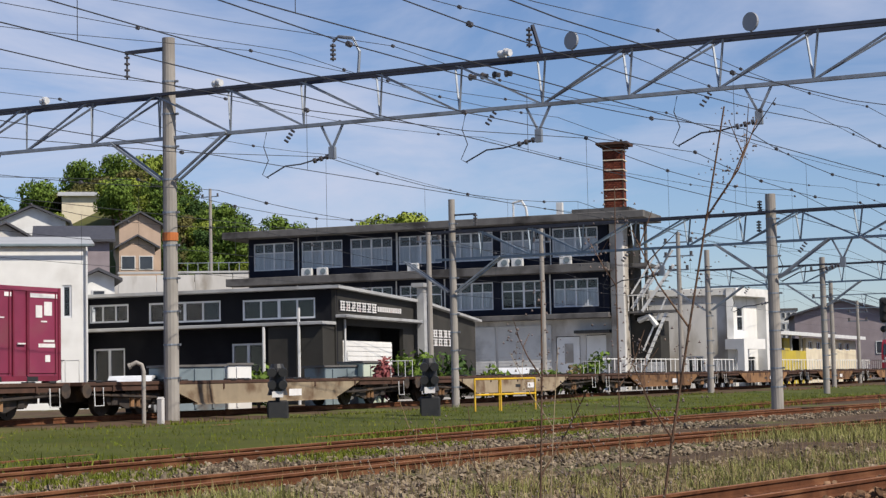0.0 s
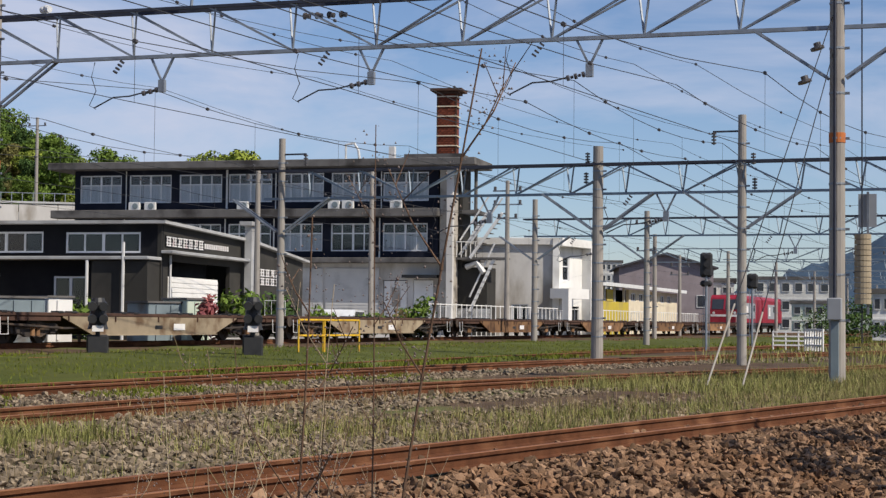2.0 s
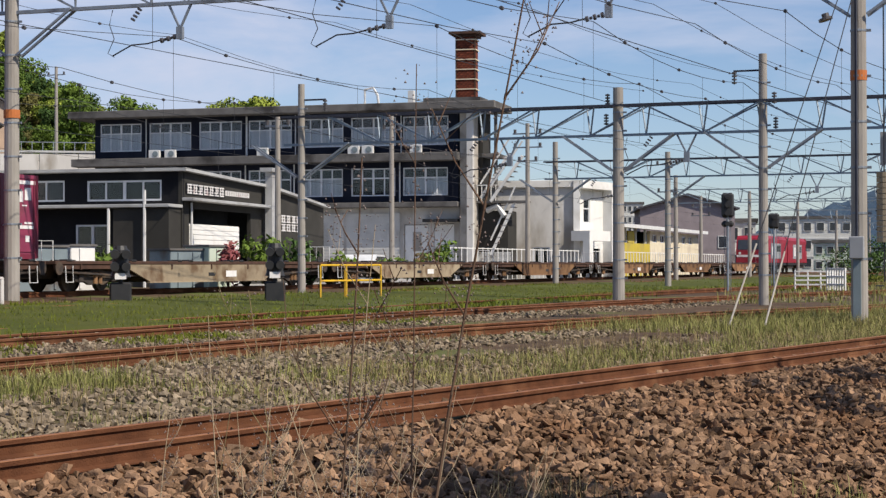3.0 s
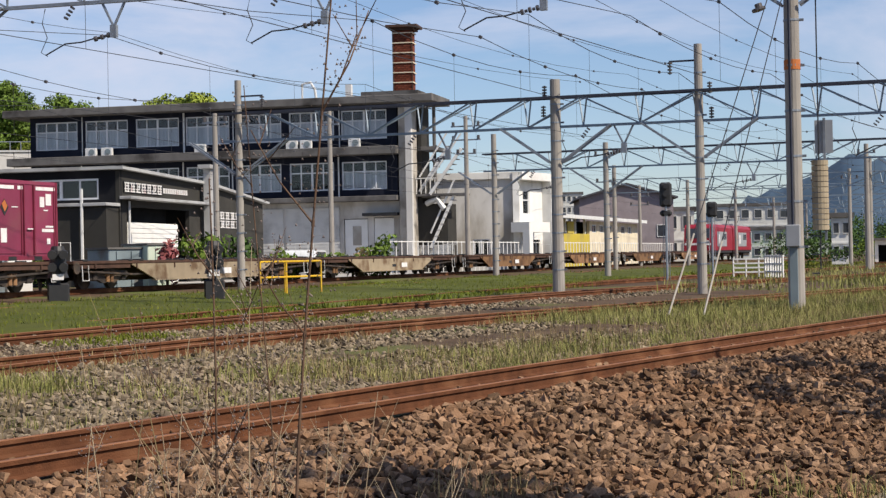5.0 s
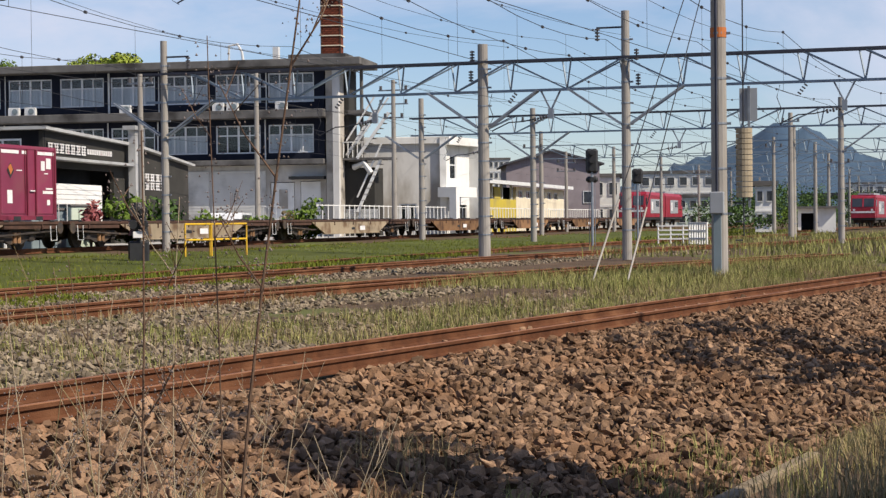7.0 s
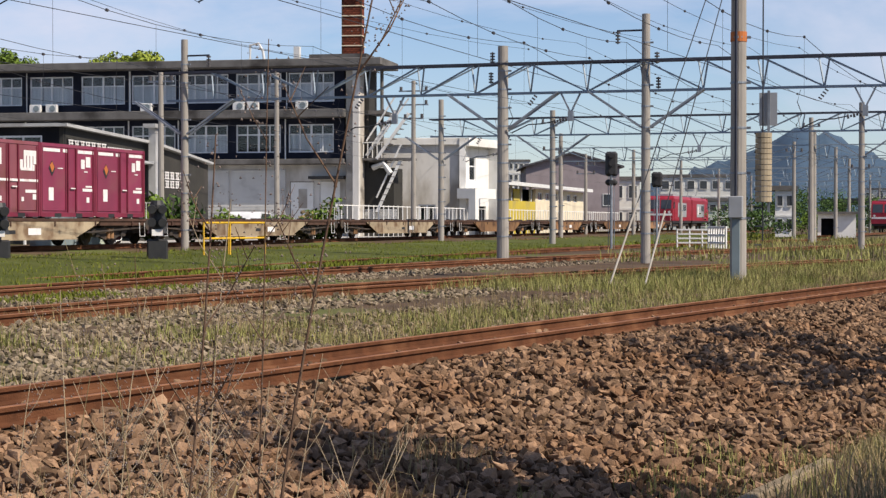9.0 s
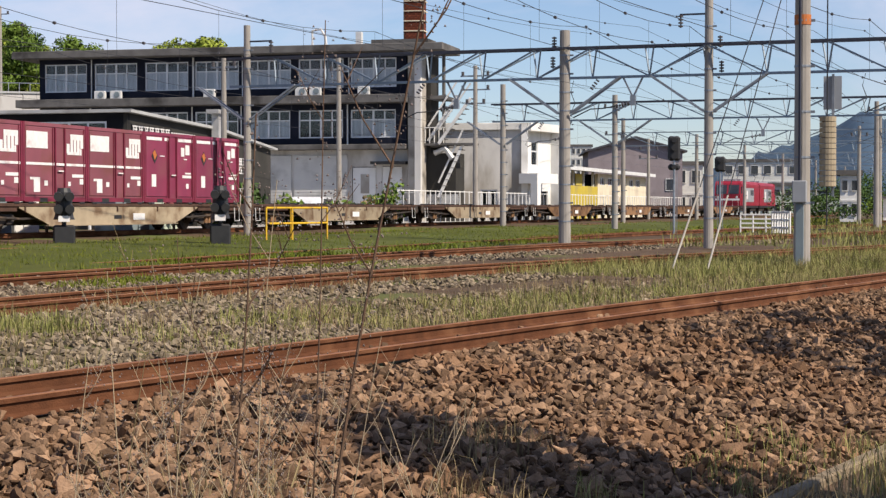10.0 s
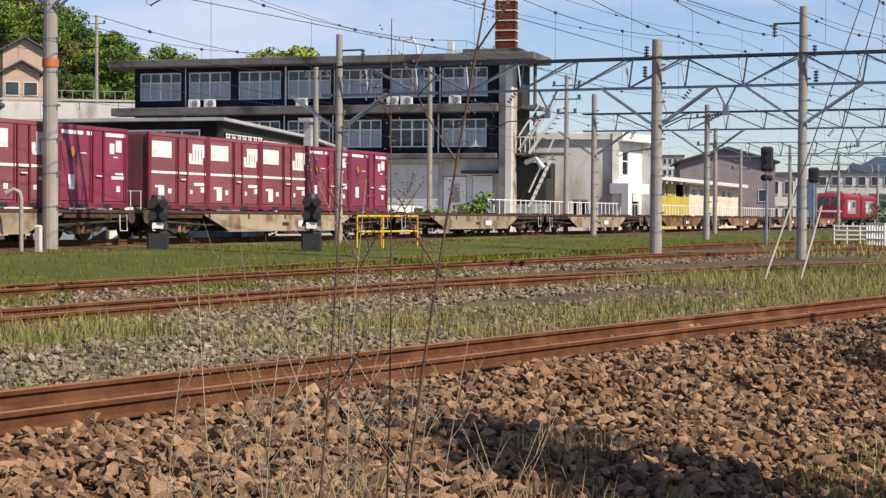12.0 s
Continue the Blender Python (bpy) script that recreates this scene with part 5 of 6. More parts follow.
steel_box(p.x, p.y, -0.1, 2.3, 1.6, 1.65, "bin_grey", "blue-grey steel bin in front of the shed", -28)
p = polar(61.55, 71.3)
steel_box(p.x, p.y, -0.1, 1.1, 1.8, 1.8, "green_wall", "pale green bin beside the blue-grey one", -28)


def parked_car(x, y, z, turn, m, label):
    g = thing("parked_car", label, "car", pose(x, y, z, 0, 0, turn))
    body = [(-2.1, 0.3), (2.1, 0.3), (2.15, 0.75), (1.3, 0.9), (0.75, 1.42), (-1.3, 1.45), (-1.9, 0.95), (-2.15, 0.85)]
    part("body", prism(bmesh.new(), body, "y", -0.8, 0.8), M[m], g)
    part("side_window", prism(bmesh.new(), [(-1.5, 0.95), (1.05, 0.95), (0.65, 1.34), (-1.2, 1.36)], "y", -0.82, 0.82), M["glass"], g)
    for xx in (-1.3, 1.3):
        for yy in (-0.78, 0.78):
            wl = part("wheel", disc(bmesh.new(), (xx, yy, 0.3), (0, 1, 0), 0.3, 0.2, 14), M["black"], g)
            part("rim", disc(bmesh.new(), (xx, yy, 0.3), (0, 1, 0), 0.18, 0.22, 12), M["loco_grey"], wl)
    return g


p = polar(54.25, 64)
parked_car(p.x, p.y, -0.12, 20, "car_white", "white car parked behind the freight wagons")
p = polar(66.8, 84)
parked_car(p.x, p.y, 0.0, 10, "car_white", "white car parked before the roller shutters")


def leaf_mass(n, rx, ry, rz, size, hollow=0.55, seed=1, lumps=9):
    """Leaf clumps on an uneven crown made of several lobes."""
    g = np.random.default_rng(seed)
    lobes = np.stack([g.uniform(-0.62, 0.62, lumps) * rx, g.uniform(-0.62, 0.62, lumps) * ry, g.uniform(-0.55, 0.62, lumps) * rz], 1)
    rad = g.uniform(0.36, 0.6, lumps)
    k = g.integers(lumps, size=n)
    d = g.normal(size=(n, 3))
    d /= np.linalg.norm(d, axis=1)[:, None]
    c = lobes[k] + d * (rad[k] * g.uniform(hollow, 1.05, n))[:, None] * (rx, ry, rz)
    nrm = d + g.normal(size=(n, 3)) * 0.5
    a = np.cross(nrm, g.normal(size=(n, 3)))
    a /= np.linalg.norm(a, axis=1)[:, None]
    b = np.cross(nrm, a)
    b /= np.linalg.norm(b, axis=1)[:, None]
    s = (size * g.uniform(0.5, 1.2, n))[:, None]
    v = np.stack([c - a * s, c - b * s * 0.55, c + a * s, c + b * s * 0.55], 1).reshape(-1, 3)
    return v, np.arange(n * 4).reshape(-1, 4)


def tree(name, h, spread, n, size, leafm, seed, label, category="tree", group=""):
    g = thing(name, label, category, group=group)
    r = random.Random(seed)
    bm = bmesh.new()
    tube(bm, [(0, 0, -0.5), (0.05 * h, 0, h * 0.3), (0.02 * h, 0.03 * h, h * 0.65)], 0.035 * h, 8, 0.014 * h)
    part("trunk", bm, M["bark"], g)
    for k in range(6):
        a = r.uniform(0, 6.28)
        z = h * r.uniform(0.25, 0.55)
        part("limb", tube(bmesh.new(), [(0.03 * h, 0, z), (0.3 * spread * math.cos(a), 0.3 * spread * math.sin(a), z + 0.12 * h), (0.62 * spread * math.cos(a), 0.62 * spread * math.sin(a), z + 0.3 * h)], 0.014 * h, 5, 0.004 * h), M["bark"], g)
    v, f = leaf_mass(n, spread, spread, h * 0.42, size, seed=seed)
    ob = part("crown", soup("crown", v, f, M[leafm]), None, g)
    ob.location = (0, 0, h * 0.62)
    return g


# pale retaining wall at the foot of the slope
w0, w1 = polar(53.6, 134), polar(58.6, 134)
rw = thing("retaining_wall", "pale concrete retaining wall at the foot of the wooded slope", "wall", pose(w0.x, w0.y, 0, 0, 0, math.degrees(math.atan2(w1.y - w0.y, w1.x - w0.x))))
for k in range(4):
    ln = (w1 - w0).length / 4
    part("panel", box(bmesh.new(), ln * k + 0.02, ln * (k + 1) - 0.02, 0, 0.4, -0.5, 9.45 + 0.04 * k, bevel=0.03), M["render"], rw)
part("coping", box(bmesh.new(), 0, ln * 4, -0.08, 0.5, 9.6, 9.75), M["tin"], rw)

# wooded hill
prof = ([40, 47, 49.7, 51.5, 53, 54.3, 55.7, 57.4, 58.7, 60.5, 63, 66, 70], [6, 5.6, 5.4, 5.4, 6.2, 6.5, 5.3, 4.8, 4.3, 4.0, 4.0, 3.0, 2])
hv = []
azs, rs = np.arange(38, 72.1, 0.5), np.linspace(140, 330, 26)
for az in azs:
    for r in rs:
        k = min(1, max(0, (r - 150) / 80))
        k = k * k * (3 - 2 * k)
        top = math.tan(radians(np.interp(az, *prof))) * 235
        q = polar(az, r)
        hv.append((q.x, q.y, -0.8 + top * k + 1.5 * noise.noise((q.x * 0.05, q.y * 0.05, 4))))
n2 = len(rs)
hf = [(i * n2 + j, i * n2 + j + 1, (i + 1) * n2 + j + 1, (i + 1) * n2 + j) for i in range(len(azs) - 1) for j in range(n2 - 1)]
hill_soil = mat("hill_scrub", (0.075, 0.10, 0.03), (0.13, 0.12, 0.05), 0.15, 0.95, 0, 0.8, 0.8)
tagged(new("hill_ground", soup("hill_ground", hv, hf, hill_soil)), "wooded hillside behind the buildings", "hill", kind="structure")


def hill_top(az, r):
    k = min(1, max(0, (r - 150) / 80))
    return -0.8 + math.tan(radians(float(np.interp(az, *prof)))) * 235 * k * k * (3 - 2 * k)


kinds = [tree("tree", 7.5, 3.6, 4200, 0.3, "leaf", 3, "broad green tree on the hillside", group="trees on the hill"), tree("tree", 6.5, 3.2, 3600, 0.28, "leaf_light", 5, "bright young green tree on the hillside", group="trees on the hill"),
         tree("tree", 7.0, 3.4, 4200, 0.28, "leaf_dark", 8, "dark green tree on the hillside", group="trees on the hill"), tree("tree", 4.5, 3.0, 2600, 0.26, "leaf_scrub", 12, "low spreading olive-brown scrub tree on the hillside", group="trees on the hill")]
spots = []
for k in range(86):
    az = rnd.choice((rnd.uniform(47.5, 60.5), rnd.uniform(52.6, 58.5)))
    r = rnd.uniform(200, 262)
    if 52.2 < az < 53.3 and r < 222:
        r = 235
    spots.append((az, r, rnd.choice((0, 1, 2, 1, 0, 3, 3)), rnd.uniform(0.5, 0.95)))
for k in range(46):
    spots.append((rnd.uniform(55.2, 60.2), rnd.uniform(168, 236), rnd.choice((3, 3, 1, 2, 0)), rnd.uniform(0.4, 0.75)))
spots += [(54.5, 226, 1, 1.0), (53.5, 228, 0, 0.85), (55.3, 224, 2, 0.8), (62.2, 235, 1, 1.25), (62.9, 235, 1, 1.35), (63.5, 236, 0, 1.1), (61.7, 236, 3, 1.2), (60.6, 240, 0, 0.8)]
used = set()
for az, r, k, sc_ in spots:
    p = polar(az, r, hill_top(az, r) - 0.4)
    m = pose(p.x, p.y, p.z, 0, 0, rnd.uniform(0, 360))
    if k not in used:
        used.add(k)
        kinds[k].matrix_world = m
    else:
        t = copy_thing(kinds[k], m)
        t.scale = (sc_,) * 3


def shrub(az, r, z, w, h, m, n, seed, label):
    p = polar(az, r)
    g = thing("shrub", label, "shrub", pose(p.x, p.y, z))
    bm = bmesh.new()
    for k in range(5):
        a = k * 1.3
        tube(bm, [(0, 0, -0.2), (0.2 * w * math.cos(a), 0.2 * w * math.sin(a), h * 0.5)], 0.03, 5, 0.012)
    part("stem", bm, M["bark"], g)
    v, f = leaf_mass(n, w, w, h * 0.6, 0.16, 0.4, seed)
    part("foliage", soup("foliage", v, f, M[m]), None, g).location = (0, 0, h * 0.55)
    return g


shrub(62.2, 69.5, 0, 0.55, 1.6, "flower", 500, 1, "red-leaved shrub before the white bay shutter")
shrub(63.6, 70.5, 0, 1.1, 1.9, "leaf", 700, 2, "green shrub beside the shed wall")
shrub(64.6, 71.5, 0, 1.2, 1.8, "leaf_dark", 700, 3, "dark green shrub beside the shed corner")
shrub(66.0, 74, 0, 1.0, 1.3, "leaf", 500, 4, "low green shrub behind the wagons")
shrub(58.1, 68, 0, 0.8, 1.6, "leaf", 400, 6, "yellow-green shrub beside the tank cabinet")
shrub(69.2, 86, 0, 1.2, 1.9, "leaf", 700, 7, "rounded scrubby bush before the doors")
shrub(68.5, 86, 0, 0.9, 1.4, "straw", 400, 8, "dry brown bush behind the wagons")
shrub(67.4, 84, 0, 1.6, 1.2, "leaf", 600, 9, "low green hedge behind the wagons")
shrub(83.9, 145, -0.3, 3.0, 2.2, "leaf_dark", 900, 10, "dark bushes behind the tension weights")
shrub(82.8, 190, -0.3, 4.0, 3.2, "leaf_dark", 900, 11, "dark bushes beyond the locomotive")
shrub(85.2, 170, -0.3, 3.0, 2.0, "leaf", 700, 12, "green bushes near the hut")
shrub(87.8, 230, -0.3, 6.0, 4.0, "leaf_dark", 900, 13, "dark trees below the mountain")

for az, r, w_, h_, sd in ((84.2, 205, 4.0, 4.2, 31), (85.0, 215, 4.5, 5.0, 32), (85.9, 228, 4.0, 3.8, 33), (86.6, 236, 5.0, 5.2, 34), (87.3, 244, 4.5, 4.6, 35), (88.6, 255, 6.0, 5.0, 36)):
    shrub(az, r, -0.3, w_, h_, "leaf_dark", 2600, sd, "dark thicket along the far edge of the yard")

# mountain, with the haze of distance put into its blue colour
mz = ([72, 76, 79, 80.5, 82.05, 83.7, 84.8, 86.07, 87.67, 90, 93, 98], [0.3, 0.7, 1.1, 1.4, 1.93, 2.46, 3.17, 2.86, 2.0, 1.5, 1.7, 0.8])
mv = []
for i, az in enumerate(np.arange(72, 98.01, 0.25)):
    top = math.tan(radians(float(np.interp(az, *mz)) + 0.04 * noise.noise((az * 2.1, 0, 0)))) * 2600
    for k, (r, f) in enumerate(((1900, -0.02), (2150, 0.42), (2400, 0.8), (2600, 1.0), (3000, 0.6))):
        q = polar(az, r)
        mv.append((q.x, q.y, top * f + 12 * noise.noise((az * 3, k * 2.0, 1)) * (f > 0)))
m5 = len(mv) // 5
mf = [(i * 5 + j, i * 5 + j + 1, (i + 1) * 5 + j + 1, (i + 1) * 5 + j) for i in range(m5 - 1) for j in range(4)]
tagged(new("mountain", soup("mountain", mv, mf, M["mountain"])), "wooded mountain in the distance, haze painted into its blue", "mountain", kind="structure")
# tree outside the view that shades the ballast
shade_tree = tree("tree", 11.8, 3.3, 1500, 0.3, "leaf", 21, "leafy roadside tree shading the ballast")
shade_tree.matrix_world = pose(21.2, -8.2, -1.1)
slim_tree = tree("tree", 10.0, 1.5, 1800, 0.24, "leaf", 27, "slim leafy roadside tree shading the ballast")
slim_tree.matrix_world = pose(10.2, -4.6, -1.1)


# ---- freight train ----
LINE = 30.3
TRAIN = []          # (thing, offset from the foremost container's front)
WHEELS = []


def run(t):
    """Where the foremost container's front stands along the line."""
    return 36.7 + 2.045 * t + 0.0333 * t * t


def container(kind):
    crim = kind == "crimson"
    body = "crimson" if crim else "dusty_red"
    label = "crimson twelve-foot freight container with white top strip" if crim else "faded red twelve-foot container with a white band"
    g = thing("freight_container", label, "container", group="containers on the train")
    hx, hy = 1.83, 1.22
    part("body", box(bmesh.new(), -hx, hx, -hy, hy, 1.06, 3.43, bevel=0.03), M[body], g)
    # roof and framing take the red with shade painted in
    part("roof", box(bmesh.new(), -hx + 0.05, hx - 0.05, -hy + 0.05, hy - 0.05, 3.43, 3.46), M["shaded_red"], g)
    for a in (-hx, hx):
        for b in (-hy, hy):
            part("corner_post", box(bmesh.new(), a - 0.05, a + 0.05, b - 0.03, b + 0.03, 1.02, 3.46), M["shaded_red"], g)
    part("bottom_rail", box(bmesh.new(), -hx + 0.06, hx - 0.06, -hy - 0.02, -hy + 0.05, 1.0, 1.14), M["shaded_red"], g)
    part("top_rail", box(bmesh.new(), -hx + 0.06, hx - 0.06, -hy - 0.02, -hy + 0.05, 3.35, 3.46), M[body], g)
    for x in (-0.72, 0.72):
        part("fork_pocket", box(bmesh.new(), x - 0.22, x + 0.22, -hy - 0.025, -hy + 0.02, 0.99, 1.12), M["black"], g)
    y = -hy - 0.012
    for a, b in ((-1.72, -0.12), (0.6, 1.74)):
        dp = part("door_panel", box(bmesh.new(), a, b, y - 0.012, y + 0.01, 1.2, 3.32, bevel=0.01), M[body], g)
        part("lock_rod", tube(bmesh.new(), [(b - 0.1, y - 0.035, 1.2), (b - 0.1, y - 0.035, 3.32)], 0.018, 5), M["shaded_red"], dp)
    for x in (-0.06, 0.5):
        part("rib", box(bmesh.new(), x - 0.025, x + 0.025, y - 0.045, y, 1.16, 3.34), M["shaded_red"], g)
    part("handle", box(bmesh.new(), 0.1, 0.4, y - 0.05, y - 0.02, 1.95, 1.99), M["decal"], g)
    yd = y - 0.018

    def mark(name, rects, m="decal"):
        if name == "logo":
            bm = bmesh.new()
            for a, b, c, d in rects:
                box(bm, a, b, yd - 0.006, yd, c, d)
            part(name, bm, M[m], g)
        else:
            for a, b, c, d in rects:
                part(name, box(bmesh.new(), a, b, yd - 0.006, yd, c, d), M[m], g)
    if crim:
        mark("top_strip", [(-1.7, -0.6, 3.18, 3.29), (0.62, 1.72, 3.18, 3.29), (-0.4, -0.13, 3.18, 3.29)])
        # logo as plain shapes
        mark("logo", [(0.84, 1.1, 2.66, 2.98), (1.18, 1.5, 2.72, 3.08), (1.05, 1.3, 2.54, 2.58)])
        bm = bmesh.new()
        prism(bm, [(-1.35, 2.62), (-1.13, 2.88), (-0.91, 2.62), (-1.13, 2.36)], "y", yd - 0.006, yd)
        part("diamond_mark", bm, M["black"], g)
        bm = bmesh.new()
        prism(bm, [(-1.28, 2.72), (-1.13, 2.84), (-0.98, 2.66), (-1.13, 2.48)], "y", yd - 0.012, yd - 0.006)
        part("diamond_mark", bm, M["orange"], g)
        mark("data_plate", [(-1.35, -1.03, 1.55, 1.98), (1.15, 1.6, 2.02, 2.08), (0.95, 1.66, 1.88, 1.98), (1.22, 1.42, 1.5, 1.68), (-0.75, -0.4, 2.62, 2.65)])
    else:
        mark("white_panel", [(-1.7, -0.5, 2.66, 3.18)])
        mark("logo", [(0.62, 0.8, 2.55, 2.85), (0.85, 1.0, 2.5, 3.12), (1.05, 1.2, 2.55, 3.16), (1.25, 1.4, 2.5, 3.14), (1.45, 1.66, 2.72, 3.14), (1.42, 1.52, 2.5, 2.7), (0.85, 1.66, 2.98, 3.16), (0.66, 1.4, 2.5, 2.6)])
        mark("white_band", [(-1.72, -0.12, 2.14, 2.22), (-0.02, 0.48, 2.14, 2.22), (0.6, 1.74, 2.14, 2.22)])
        mark("data_plate", [(-1.5, -0.95, 1.68, 1.76), (-1.3, -0.95, 1.3, 1.72), (0.95, 1.66, 1.78, 1.88), (1.4, 1.62, 1.56, 1.74), (-0.7, -0.5, 1.5, 1.66), (0.7, 0.85, 1.5, 1.64)])
    return g


def wheelset():
    bm = bmesh.new()
    tube(bm, [(0, -0.7, 0), (0, 0.7, 0)], 0.07, 8)
    for s in (-1, 1):
        disc(bm, (0, s * 0.545, 0), (0, 1, 0), 0.405, 0.1, 22)
        disc(bm, (0, s * 0.485, 0), (0, 1, 0), 0.43, 0.03, 22)
        disc(bm, (0, s * 0.61, 0), (0, 1, 0), 0.16, 0.06, 10)
        for k in range(4):
            a = k * math.pi / 2
            disc(bm, (0.27 * math.cos(a), s * 0.6, 0.27 * math.sin(a)), (0, 1, 0), 0.045, 0.03, 8)
    return mesh_of("wheelset", bm, M["bogie"])


AXLE = wheelset()


def flat_wagon(m, label):
    g = thing("flat_wagon", label, "flat wagon", group="wagons of the train")
    half = 9.8
    part("deck_frame", box(bmesh.new(), -half, half, -1.28, 1.28, 0.84, 0.95, bevel=0.015), M["deck"], g)
    for s in (-1, 1):
        bm = prism(bmesh.new(), [(-5.9, 0.84), (-5.9, 0.8), (-4.2, 0.27), (4.2, 0.27), (5.9, 0.8), (5.9, 0.84)], "y", s * 1.2, s * 1.26)
        part("side_sill", bm, M[m], g)
        part("lower_flange", box(bmesh.new(), -4.3, 4.3, s * 1.14, s * 1.3, 0.23, 0.27), M[m], g)
        for e in (-1, 1):
            part("end_sill", box(bmesh.new(), e * 6.0, e * 9.7, s * 1.12, s * 1.24, 0.7, 0.84), M["deck"], g)
            part("brake_pipe", tube(bmesh.new(), [(e * 4.4, s * 1.1, 0.5), (e * 5.6, s * 1.15, 0.46), (e * 9.4, s * 1.15, 0.62)], 0.04, 6), M["bogie"], g)
        for k in range(7):
            x = -8.4 + 2.8 * k
            part("sill_rib", box(bmesh.new(), x - 0.03, x + 0.03, s * 1.26, s * 1.29, 0.68, 0.86), M["deck"], g)
        for i in range(5):
            for d in (-1.5, 1.5):
                x = 7.56 - 3.78 * i + d
                part("container_lock", box(bmesh.new(), x - 0.14, x + 0.14, s * 1.0, s * 1.3, 0.93, 1.0, bevel=0.015), M["black"], g)
        part("data_panel", box(bmesh.new(), 1.1, 1.9, s * 1.262, s * 1.27, 0.4, 0.62), M["decal"], g)
        part("data_panel", box(bmesh.new(), -0.2, 0.3, s * 1.262, s * 1.27, 0.44, 0.56), M["black"], g)
    part("centre_sill", box(bmesh.new(), -9.7, 9.7, -0.25, 0.25, 0.4, 0.84), M["bogie"], g)
    for x in (-2.2, 0.4, 2.6):
        part("brake_cylinder", tube(bmesh.new(), [(x - 0.45, -0.7, 0.42), (x + 0.45, -0.7, 0.42)], 0.2, 10), M["bogie"], g)
    for e in (-1, 1):
        part("coupler", box(bmesh.new(), e * 9.8, e * 10.18, -0.14, 0.14, 0.6, 0.86, bevel=0.04), M["bogie"], g)
        part("end_rail", tube(bmesh.new(), [(e * 9.75, -1.15, 0.9), (e * 9.75, -1.15, 1.55), (e * 9.75, -0.55, 1.55), (e * 9.75, -0.55, 0.9)], 0.02, 5), M["trim"], g)
        part("step_iron", tube(bmesh.new(), [(e * 9.3, -1.3, 0.8), (e * 9.3, -1.32, 0.3), (e * 8.9, -1.32, 0.3), (e * 8.9, -1.3, 0.8)], 0.02, 5), M["trim"], g)
        part("brake_wheel", disc(bmesh.new(), (e * 9.6, -1.27, 0.72), (0, 1, 0), 0.2, 0.04, 14), M["bogie"], g)
        bx = e * 7.1
        bg = part("bogie", box(bmesh.new(), bx - 0.3, bx + 0.3, -0.95, 0.95, 0.36, 0.6), M["bogie"], g)
        for s in (-1, 1):
            sf = prism(bmesh.new(), [(bx - 1.35, 0.5), (bx - 1.2, 0.62), (bx - 0.45, 0.62), (bx - 0.3, 0.7), (bx + 0.3, 0.7), (bx + 0.45, 0.62), (bx + 1.2, 0.62), (bx + 1.35, 0.5), (bx + 1.2, 0.3), (bx + 0.8, 0.34), (bx + 0.4, 0.2), (bx - 0.4, 0.2), (bx - 0.8, 0.34), (bx - 1.2, 0.3)], "y", s * 0.9, s * 1.02)
            part("side_frame", sf, M["bogie"], bg)
            for d in (-0.95, 0.95):
                part("axle_box", box(bmesh.new(), bx + d - 0.13, bx + d + 0.13, s * 0.92, s * 1.08, 0.28, 0.56, bevel=0.03), M["bogie"], bg)
            for d in (-0.14, 0.14):
                part("spring", tube(bmesh.new(), [(bx + d, s * 1.04, 0.24), (bx + d, s * 1.04, 0.6)], 0.08, 8), M["tanwagon"], bg)
        for d in (-0.95, 0.95):
            ax = part("wheelset", AXLE, None, g)
            WHEELS.append((ax, bx + d))
    return g


wag = flat_wagon("beige", "beige container flat wagon on two bogies, loaded")
order = [(-1, ("crimson", "faded", "faded", "faded", "crimson")), (0, ("crimson", "crimson", "faded", "faded", "faded"))]
TRAIN.append((wag, -9.42))
protos = {}
for k in (-1, 1, 2, 3, 4, 5, 6):
    if k in (1, 2, -1):
        w_ = copy_thing(wag, Matrix())
        if k > 0:
            tagged(w_, "beige container flat wagon running empty")
        WHEELS += [(c, x) for c, (_, x) in zip([c for c in w_.children if c.name.startswith("wheelset")], WHEELS[:4])]
    elif "rusty" not in protos:
        n0 = len(WHEELS)
        w_ = protos["rusty"] = flat_wagon("tanwagon", "rusty brown container flat wagon running empty")
        RW = WHEELS[n0:]
    else:
        w_ = copy_thing(protos["rusty"], Matrix())
        WHEELS += [(c, x) for c, (_, x) in zip([c for c in w_.children if c.name.startswith("wheelset")], RW)]
    TRAIN.append((w_, -9.42 + 20.1 * k))
for k, names in order:
    for i, nm in enumerate(names):
        if nm not in protos:
            c = protos[nm] = container(nm)
        else:
            c = copy_thing(protos[nm], Matrix())
        TRAIN.append((c, -1.86 - 3.78 * i + 20.1 * k))


